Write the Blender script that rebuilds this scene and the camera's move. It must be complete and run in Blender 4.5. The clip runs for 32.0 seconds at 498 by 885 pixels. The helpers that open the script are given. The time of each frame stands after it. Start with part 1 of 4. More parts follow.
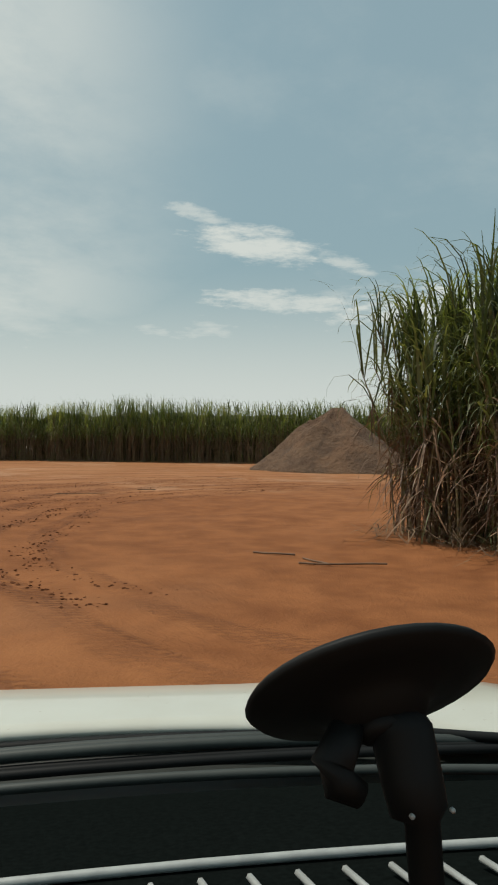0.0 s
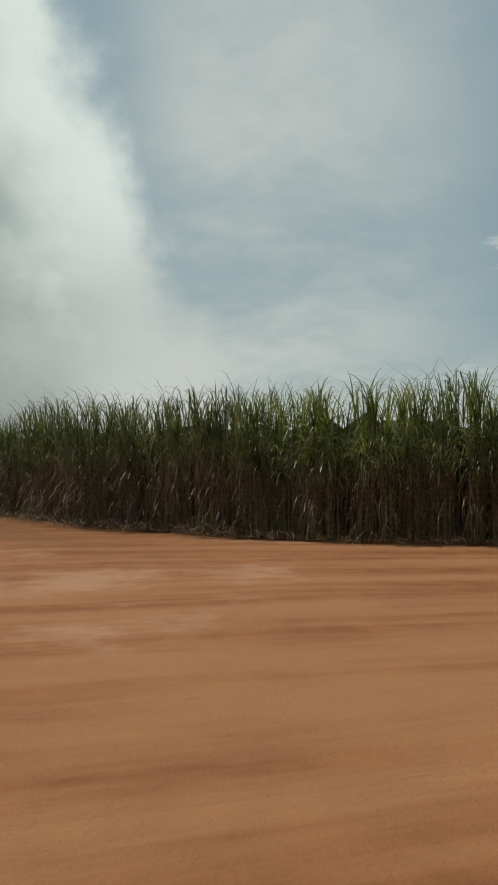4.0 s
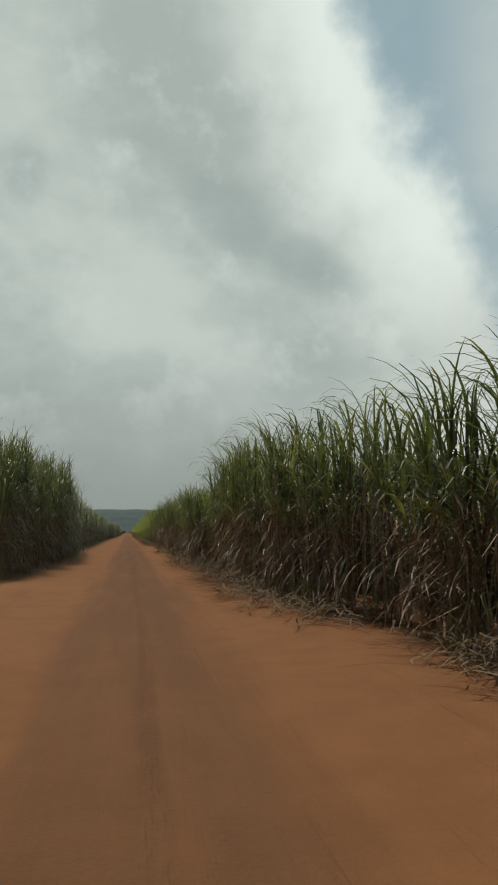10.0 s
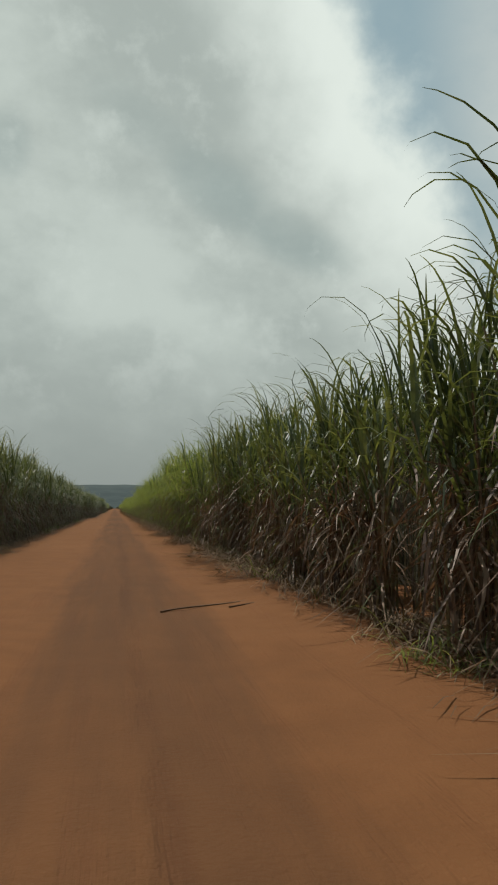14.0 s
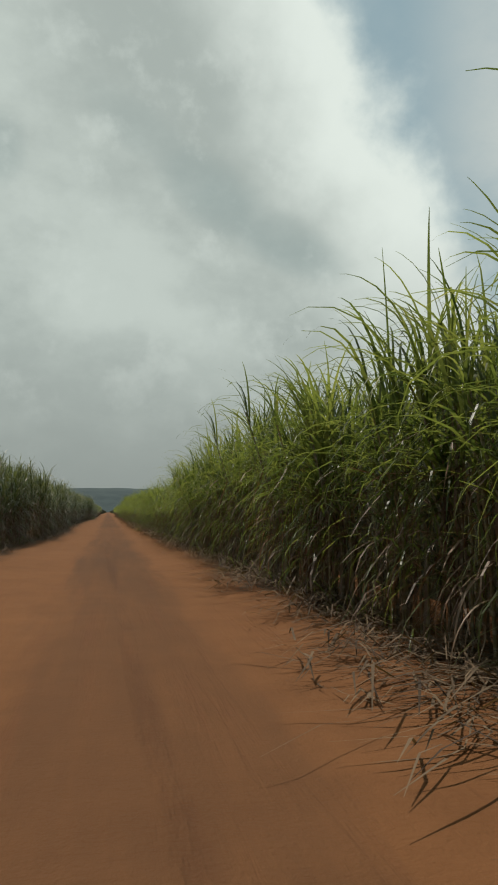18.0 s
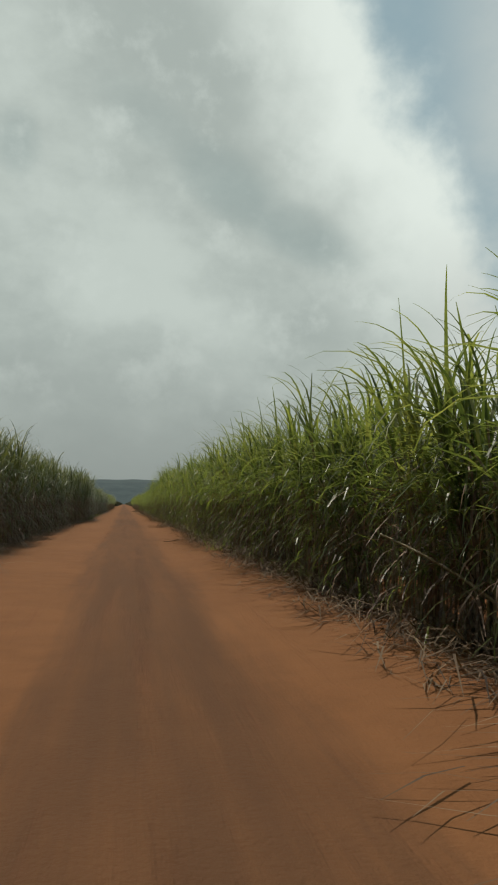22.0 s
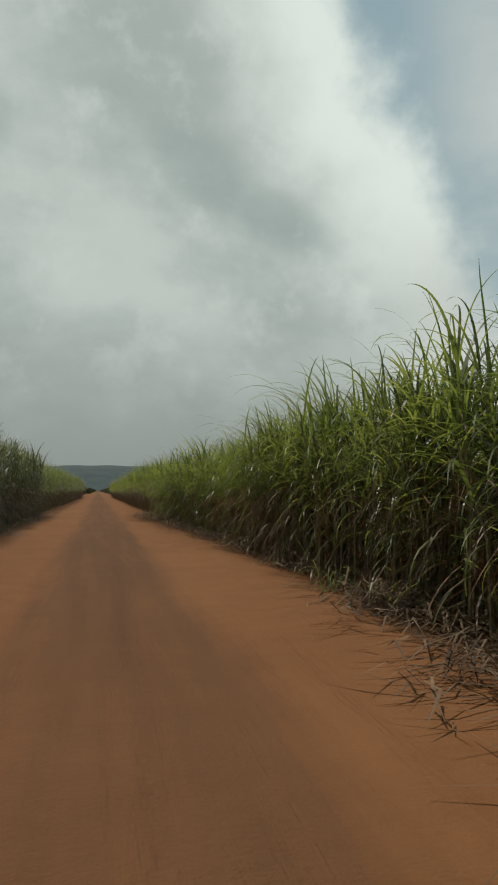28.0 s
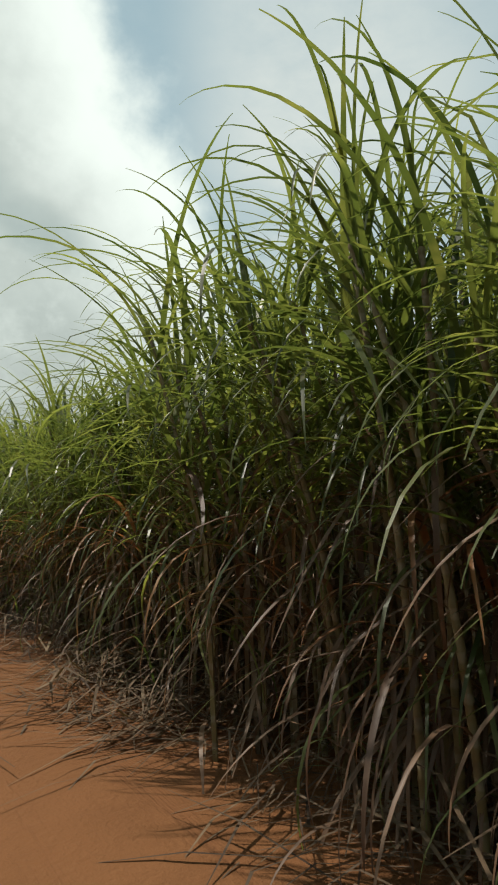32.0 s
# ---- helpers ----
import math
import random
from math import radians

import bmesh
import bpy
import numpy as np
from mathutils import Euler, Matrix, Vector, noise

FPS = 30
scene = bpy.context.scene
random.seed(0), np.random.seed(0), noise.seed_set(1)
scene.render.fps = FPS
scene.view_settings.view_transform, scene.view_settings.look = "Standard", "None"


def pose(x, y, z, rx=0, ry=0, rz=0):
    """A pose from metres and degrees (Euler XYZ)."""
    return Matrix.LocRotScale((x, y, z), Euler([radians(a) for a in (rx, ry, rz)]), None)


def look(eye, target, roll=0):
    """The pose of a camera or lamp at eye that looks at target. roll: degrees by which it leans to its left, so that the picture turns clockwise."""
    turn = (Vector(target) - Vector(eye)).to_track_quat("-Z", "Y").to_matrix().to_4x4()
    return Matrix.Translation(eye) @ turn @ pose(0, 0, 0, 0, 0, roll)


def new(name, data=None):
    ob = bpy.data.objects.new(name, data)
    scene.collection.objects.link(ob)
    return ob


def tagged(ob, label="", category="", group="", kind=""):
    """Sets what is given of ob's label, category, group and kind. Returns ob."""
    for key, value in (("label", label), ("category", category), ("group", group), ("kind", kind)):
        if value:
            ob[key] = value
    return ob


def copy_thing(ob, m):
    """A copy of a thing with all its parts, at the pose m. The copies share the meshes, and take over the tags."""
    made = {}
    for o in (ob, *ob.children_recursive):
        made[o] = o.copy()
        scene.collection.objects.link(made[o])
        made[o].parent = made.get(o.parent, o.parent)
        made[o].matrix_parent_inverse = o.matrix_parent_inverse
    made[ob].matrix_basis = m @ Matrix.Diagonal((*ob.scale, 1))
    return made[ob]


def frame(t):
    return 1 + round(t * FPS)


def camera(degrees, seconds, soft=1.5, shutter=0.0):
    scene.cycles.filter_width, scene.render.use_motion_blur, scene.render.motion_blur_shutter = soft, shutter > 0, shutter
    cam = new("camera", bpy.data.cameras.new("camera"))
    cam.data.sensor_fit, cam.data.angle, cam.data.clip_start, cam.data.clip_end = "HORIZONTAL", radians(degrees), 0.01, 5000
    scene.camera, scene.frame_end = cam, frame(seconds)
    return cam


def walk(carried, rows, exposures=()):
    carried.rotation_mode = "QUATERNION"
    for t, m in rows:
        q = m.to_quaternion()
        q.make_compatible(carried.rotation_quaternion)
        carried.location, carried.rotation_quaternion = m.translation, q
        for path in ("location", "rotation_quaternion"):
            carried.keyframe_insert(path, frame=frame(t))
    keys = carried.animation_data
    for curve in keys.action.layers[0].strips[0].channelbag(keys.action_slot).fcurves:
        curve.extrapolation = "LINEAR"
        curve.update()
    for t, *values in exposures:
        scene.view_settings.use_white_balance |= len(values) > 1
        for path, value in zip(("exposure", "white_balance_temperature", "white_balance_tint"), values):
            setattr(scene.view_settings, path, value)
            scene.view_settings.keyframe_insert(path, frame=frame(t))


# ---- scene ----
cam = camera(38.0, 32.0, soft=2.0)

ROWS = [  # seconds, x, y, z, pitch, roll, yaw
    (0.0, -29.26, -78.21, 1.35, 0.18, -0.8, -61.3),
    (0.5, -26.14, -75.41, 1.35, 0.18, -0.85, -61.2),
    (1.0, -22.97, -72.55, 1.35, 0.31, -0.9, -61.1),
    (1.5, -19.74, -69.62, 1.35, 1.07, -1.05, -61.3),
    (2.0, -16.5, -66.51, 1.35, 2.06, -1.2, -57.8),
    (2.5, -13.37, -63.06, 1.35, 2.95, -1.0, -51.8),
    (3.0, -10.56, -59.23, 1.35, 3.26, -0.8, -46.3),
    (3.5, -8.12, -55.16, 1.35, 3.04, -0.65, -41.1),
    (4.0, -6.07, -50.88, 1.35, 3.31, -0.5, -36.3),
    (4.5, -4.42, -46.42, 1.35, 3.84, 0.0, -31.9),
    (5.2, -2.67, -39.92, 1.35, 3.81, 0.0, -28.15),
    (5.8, -1.57, -34.12, 1.35, 3.78, 0.0, -24.95),
    (6.5, -0.79, -27.11, 1.35, 3.75, 0.0, -21.2),
    (7.0, -0.47, -21.95, 1.35, 3.66, 0.0, -20.2),
    (7.5, -0.24, -16.66, 1.35, 3.66, 0.0, -18.4),
    (8.0, -0.1, -11.24, 1.35, 2.95, 0.0, -15.6),
    (8.5, -0.02, -5.68, 1.35, 3.17, 0.0, -9.7),
    (9.0, 0.0, 0.0, 1.35, 6.06, 0.0, -8.1),
    (9.5, 0.0, 5.88, 1.35, 6.59, 0.0, -8.9),
    (10.0, 0.0, 12.0, 1.35, 7.08, 0.0, -9.5),
    (10.5, 0.0, 18.38, 1.35, 7.38, 0.0, -10.0),
    (11.0, 0.0, 25.0, 1.35, 5.04, 0.0, -10.7),
    (11.5, 0.0, 31.85, 1.35, 4.46, 0.0, -10.5),
    (12.0, 0.0, 38.9, 1.35, 4.73, 0.0, -10.5),
    (12.5, 0.0, 46.15, 1.35, 4.95, 0.0, -10.45),
    (13.0, 0.0, 53.6, 1.35, 4.82, 0.0, -10.4),
    (13.5, 0.0, 61.25, 1.35, 4.95, 0.0, -10.45),
    (14.0, 0.0, 69.04, 1.35, 5.18, 0.0, -10.5),
    (14.5, 0.0, 76.92, 1.35, 5.31, 0.0, -10.7),
    (15.5, 0.0, 92.92, 1.35, 5.35, 0.0, -10.75),
    (16.5, 0.0, 109.25, 1.35, 5.4, 0.0, -10.8),
    (17.0, 0.0, 117.54, 1.35, 5.4, 0.0, -10.9),
    (17.5, 0.0, 125.92, 1.35, 5.4, 0.0, -11.0),
    (18.0, 0.0, 134.38, 1.35, 5.49, 0.0, -11.0),
    (18.5, 0.0, 142.87, 1.35, 5.84, 0.0, -10.5),
    (19.0, 0.0, 151.37, 1.35, 6.15, 0.0, -9.8),
    (19.5, 0.0, 159.87, 1.35, 6.15, 0.0, -9.6),
    (20.0, 0.0, 168.37, 1.35, 5.04, 0.0, -8.9),
    (20.5, 0.0, 176.87, 1.35, 4.78, 0.0, -9.1),
    (21.0, 0.0, 185.37, 1.35, 4.78, 0.0, -9.3),
    (21.5, 0.0, 193.87, 1.35, 4.82, 0.0, -9.55),
    (22.0, 0.0, 202.37, 1.35, 4.86, 0.0, -9.8),
    (22.5, 0.0, 210.87, 1.35, 4.86, 0.0, -10.0),
    (23.0, 0.0, 219.37, 1.35, 4.85, 0.0, -10.2),
    (23.5, 0.0, 227.87, 1.35, 4.84, 0.0, -10.35),
    (24.0, 0.0, 236.37, 1.35, 4.83, 0.0, -10.5),
    (24.5, 0.0, 244.87, 1.35, 4.82, 0.0, -10.5),
    (25.0, 0.0, 253.37, 1.35, 5.04, 0.0, -10.3),
    (25.5, 0.0, 261.58, 1.35, 5.62, 0.0, -9.6),
    (26.0, 0.0, 269.21, 1.35, 5.8, 0.0, -9.0),
    (26.5, 0.0, 276.25, 1.35, 3.62, 0.0, -8.0),
    (27.2, 0.0, 284.76, 1.35, 3.73, 0.0, -9.85),
    (27.8, 0.0, 290.55, 1.35, 3.82, 0.0, -11.45),
    (28.5, 0.07, 295.55, 1.35, 3.93, 0.0, -13.3),
    (29.0, 0.23, 298.09, 1.35, 4.11, 0.0, -16.7),
    (29.5, 0.49, 300.03, 1.35, 3.75, 0.0, -20.2),
    (30.0, 0.82, 301.54, 1.35, 3.66, 0.0, -25.0),
    (30.5, 1.15, 302.64, 1.35, 3.75, 0.8, -29.6),
    (31.0, 1.36, 303.23, 1.35, 3.93, 2.0, -30.8),
    (31.5, 1.45, 303.44, 1.35, 4.46, 2.0, -30.3),
    (32.0, 1.46, 303.48, 1.35, 4.6, 2.0, -30.1),
]

EXPOSURE = [(0.0, 0.05), (1.0, 0.0), (2.0, 0.03), (3.0, -0.08), (4.0, -0.18), (5.5, -0.18), (7.0, -0.10), (9.0, -0.04), (24.0, -0.04), (26.0, -0.12), (29.0, -0.08), (30.0, 0.05), (31.0, 0.28), (32.0, 0.3)]
walk(cam, [(t, pose(x, y, z, 90 + pitch, roll, yaw)) for t, x, y, z, pitch, roll, yaw in ROWS], EXPOSURE)

# ---- small node helpers ----
def node(nt, kind, ins=(), operation="", use_clamp=False, interpolation_type="", data_type="", blend_type="", bands_direction=""):
    n = nt.nodes.new(kind)
    if operation:
        n.operation = operation
    if use_clamp:
        n.use_clamp = True
    if interpolation_type:
        n.interpolation_type = interpolation_type
    if data_type:
        n.data_type = data_type
    if blend_type:
        n.blend_type = blend_type
    if bands_direction:
        n.bands_direction = bands_direction
    for k, val in dict(ins).items():
        if isinstance(val, bpy.types.NodeSocket):
            nt.links.new(val, n.inputs[k])
        else:
            n.inputs[k].default_value = val
    return n


def calc(nt, op, a, b=0.0, c=0.0, clamp=False):
    n = node(nt, "ShaderNodeMath", {0: a, 1: b, 2: c}, operation=op, use_clamp=clamp)
    return n.outputs[0]


def fade(nt, value, lo, hi, to_lo=0.0, to_hi=1.0):
    n = node(nt, "ShaderNodeMapRange", {0: value, 1: lo, 2: hi, 3: to_lo, 4: to_hi}, interpolation_type="SMOOTHSTEP")
    return n.outputs[0]


def blend(nt, fac, a, b, how="MIX"):
    n = node(nt, "ShaderNodeMix", {}, data_type="RGBA", blend_type=how)
    for k, val in ((0, fac), (6, a), (7, b)):
        if isinstance(val, bpy.types.NodeSocket):
            nt.links.new(val, n.inputs[k])
        else:
            n.inputs[k].default_value = val if k == 0 else (*val, 1.0)
    return n.outputs[2]


def speckle(nt, vector, scale, detail=4.0, rough=0.55):
    n = node(nt, "ShaderNodeTexNoise", {"Vector": vector, "Scale": scale, "Detail": detail, "Roughness": rough})
    return n.outputs[0]


def scaled(nt, vector, sx, sy, sz):
    n = node(nt, "ShaderNodeVectorMath", {0: vector, 1: (sx, sy, sz)}, operation="MULTIPLY")
    return n.outputs[0]


# ---- sky and sun ----
SUN_AZ, SUN_EL = 26.0, 65.0          # degrees to the left of the road's direction, and above the horizon


def make_world():
    world = bpy.data.worlds.new("sky")
    scene.world = world
    world.use_nodes = True
    nt = world.node_tree
    nt.nodes.clear()
    way = node(nt, "ShaderNodeTexCoord").outputs["Generated"]
    sep = node(nt, "ShaderNodeSeparateXYZ", {0: way})
    dx, dy, dz = sep.outputs
    sky = node(nt, "ShaderNodeTexSky")
    sky.sky_type, sky.sun_disc = "NISHITA", False
    sky.sun_elevation, sky.sun_rotation = radians(SUN_EL), radians(-SUN_AZ)
    sky.air_density, sky.dust_density, sky.ozone_density = 1.3, 2.5, 1.0
    blue = blend(nt, 1.0, sky.outputs[0], (SKY_GAIN * 0.88, SKY_GAIN * 1.04, SKY_GAIN * 0.84), "MULTIPLY")
    blue = blend(nt, 0.75, blue, (0.282, 0.392, 0.436))
    az = calc(nt, "DEGREES", calc(nt, "ARCTAN2", calc(nt, "MULTIPLY", dx, -1.0), dy))
    el = calc(nt, "DEGREES", calc(nt, "ARCSINE", dz))
    up = calc(nt, "ADD", calc(nt, "MAXIMUM", dz, 0.0), 0.16)
    flat = node(nt, "ShaderNodeCombineXYZ", {0: calc(nt, "DIVIDE", dx, up), 1: calc(nt, "DIVIDE", dy, up), 2: 0.0}).outputs[0]
    big = speckle(nt, way, 2.2, 5.0, 0.5)
    small = speckle(nt, way, 7.0, 6.0, 0.55)
    # edge of the large cloud bank: it covers the road's direction and ends to the right of it
    edge = calc(nt, "ADD", calc(nt, "MULTIPLY", calc(nt, "ADD", az, 26.2), -1.8), calc(nt, "SUBTRACT", el, 22.5))
    edge = calc(nt, "ADD", edge, calc(nt, "MULTIPLY", calc(nt, "SUBTRACT", small, 0.5), 26.0))
    edge = calc(nt, "ADD", edge, calc(nt, "MULTIPLY", calc(nt, "SUBTRACT", big, 0.5), 10.0))
    open_sky = fade(nt, edge, -5.0, 5.0)
    far_back = fade(nt, az, 60.0, 110.0)
    open_sky = calc(nt, "MAXIMUM", calc(nt, "MAXIMUM", open_sky, far_back), fade(nt, az, -32.0, -41.0))
    # grey undersides of the bank
    dark = fade(nt, speckle(nt, scaled(nt, way, 1.0, 1.0, 1.5), 3.3, 7.0, 0.58), 0.35, 0.66)
    bank = blend(nt, dark, CLOUD_DARK, CLOUD_LIGHT)
    # grey folds in a slanting row across the bank
    fold = 0.0
    for a0, e0, wa, we, tilt, power in ((-14.2, 20.8, 4.6, 2.1, 0.35, 1.0), (-8.4, 24.2, 4.6, 2.6, 0.45, 0.95), (-2.5, 28.4, 4.5, 1.8, 0.45, 0.35), (8.6, 26.2, 1.7, 2.2, 0.0, 0.7)):
        u = calc(nt, "SUBTRACT", az, a0)
        w = calc(nt, "SUBTRACT", calc(nt, "SUBTRACT", el, e0), calc(nt, "MULTIPLY", u, tilt))
        r = calc(nt, "ADD", calc(nt, "POWER", calc(nt, "ABSOLUTE", calc(nt, "DIVIDE", u, wa)), 2.0), calc(nt, "POWER", calc(nt, "ABSOLUTE", calc(nt, "DIVIDE", w, we)), 2.0))
        one = fade(nt, calc(nt, "SUBTRACT", calc(nt, "MULTIPLY", calc(nt, "ADD", small, big), 1.5), r), -0.3, 1.6, 0.0, power)
        fold = calc(nt, "MAXIMUM", fold, one)
    billow = speckle(nt, way, 13.0, 7.0, 0.6)
    fold = calc(nt, "MULTIPLY", fold, fade(nt, billow, 0.3, 0.6, 0.7, 1.0))
    bank = blend(nt, calc(nt, "MULTIPLY", fold, 0.66), bank, CLOUD_FOLD)
    bank = blend(nt, fade(nt, billow, 0.50, 0.72, 0.0, 0.55), bank, CLOUD_PUFF)
    rim = calc(nt, "MULTIPLY", fade(nt, edge, -30.0, -4.0), calc(nt, "SUBTRACT", 1.0, calc(nt, "MULTIPLY", fold, 0.8)))
    bank = blend(nt, calc(nt, "MULTIPLY", rim, fade(nt, el, 8.0, 22.0)), bank, CLOUD_RIM)
    low = fade(nt, el, 0.0, 16.0)
    bank = blend(nt, low, blend(nt, fade(nt, az, -19.0, -27.0), CLOUD_LOW, CLOUD_THIN), bank)
    bank = blend(nt, calc(nt, "MULTIPLY", fade(nt, az, -21.0, -30.0), fade(nt, el, 24.0, 12.0)), bank, CLOUD_THIN)
    # thin streaks in the open part
    streak = speckle(nt, scaled(nt, way, 3.0, 3.0, 13.0), 1.5, 7.0, 0.6)
    thin = calc(nt, "MULTIPLY", fade(nt, streak, 0.50, 0.72), fade(nt, el, 17.0, 7.0))
    wisp = speckle(nt, flat, 0.9, 8.0, 0.62)
    thin = calc(nt, "MAXIMUM", thin, calc(nt, "MULTIPLY", fade(nt, wisp, 0.46, 0.74), 0.28))
    for a0, e0, wa, we, tilt, power in ((-61.6, 15.5, 7.5, 1.8, -0.13, 1.0), (-57.0, 17.6, 3.6, 0.8, -0.22, 0.7), (-68.4, 14.2, 3.2, 0.9, -0.35, 0.7), (-64.0, 11.2, 9.5, 1.3, -0.05, 0.9), (-75.5, 10.2, 11.5, 2.8, -0.02, 1.0), (-50.4, 11.2, 2.4, 3.0, 0.8, 0.35), (-47.0, 13.0, 1.2, 2.6, 0.9, 0.3), (-60.0, 9.0, 6.0, 0.7, 0.05, 0.5)):
        u = calc(nt, "SUBTRACT", az, a0)
        w = calc(nt, "SUBTRACT", calc(nt, "SUBTRACT", el, e0), calc(nt, "MULTIPLY", u, -tilt))
        r = calc(nt, "ADD", calc(nt, "POWER", calc(nt, "ABSOLUTE", calc(nt, "DIVIDE", u, wa)), 2.0), calc(nt, "POWER", calc(nt, "ABSOLUTE", calc(nt, "DIVIDE", w, we)), 2.0))
        torn = speckle(nt, scaled(nt, way, 8.0, 8.0, 34.0), 2.2, 8.0, 0.68)
        thin = calc(nt, "MAXIMUM", thin, fade(nt, calc(nt, "SUBTRACT", calc(nt, "MULTIPLY", torn, 2.6), r), 0.5, 1.4, 0.0, power))
    veil = calc(nt, "MULTIPLY", fade(nt, az, -62.0, -38.0), fade(nt, wisp, 0.32, 0.62, 0.25, 0.95))
    thin = calc(nt, "MAXIMUM", thin, calc(nt, "MULTIPLY", veil, fade(nt, az, -22.0, -34.0)))
    haze = fade(nt, el, 15.0, 2.0, 0.0, 0.92)
    thin = calc(nt, "MAXIMUM", thin, haze)
    clear = blend(nt, thin, blue, CLOUD_THIN)
    colour = blend(nt, open_sky, bank, clear)
    # brightness round the sun, behind the cloud
    sx = (-math.sin(radians(SUN_AZ)) * math.cos(radians(SUN_EL)), math.cos(radians(SUN_AZ)) * math.cos(radians(SUN_EL)), math.sin(radians(SUN_EL)))
    near = node(nt, "ShaderNodeVectorMath", {0: way, 1: sx}, operation="DOT_PRODUCT").outputs["Value"]
    glow = calc(nt, "ADD", 1.0, calc(nt, "MULTIPLY", fade(nt, near, 0.93, 1.0), 0.5))
    bg = node(nt, "ShaderNodeBackground", {0: colour, 1: glow})
    out = node(nt, "ShaderNodeOutputWorld", {0: bg.outputs[0]})


SKY_GAIN = 0.1
CLOUD_DARK, CLOUD_LIGHT, CLOUD_RIM = (0.40, 0.455, 0.425), (0.55, 0.615, 0.57), (0.77, 0.84, 0.78)
CLOUD_FOLD, CLOUD_PUFF = (0.285, 0.36, 0.35), (0.60, 0.665, 0.62)
CLOUD_LOW, CLOUD_THIN = (0.29, 0.325, 0.305), (0.61, 0.65, 0.61)
make_world()
sun_data = bpy.data.lights.new("sun", "SUN")
sun_data.energy, sun_data.angle, sun_data.color = 3.2, radians(1.0), (1.0, 0.93, 0.82)
sun = new("sun", sun_data)
sun.matrix_world = look((-math.sin(radians(SUN_AZ)) * 60, math.cos(radians(SUN_AZ)) * 60, math.tan(radians(SUN_EL)) * 60), (0, 0, 0))


# ---- materials ----
def material(name):
    m = bpy.data.materials.new(name)
    m.use_nodes = True
    nt = m.node_tree
    return m, nt, nt.nodes["Principled BSDF"]


def bump(nt, bsdf, height, strength=0.5, distance=0.02):
    n = node(nt, "ShaderNodeBump", {"Height": height, "Strength": strength, "Distance": distance})
    nt.links.new(n.outputs[0], bsdf.inputs["Normal"])


# wheel tracks on arcs across the clearing: radius, half width, how deep
TRACKS = ((10.5, 0.22, 0.7), (11.35, 0.26, 1.0), (12.4, 0.38, 0.9), (13.7, 0.5, 1.0), (15.6, 0.45, 0.8), (16.9, 0.7, 0.7), (19.4, 0.4, 0.5), (22.5, 0.5, 0.35), (26.0, 0.5, 0.3))


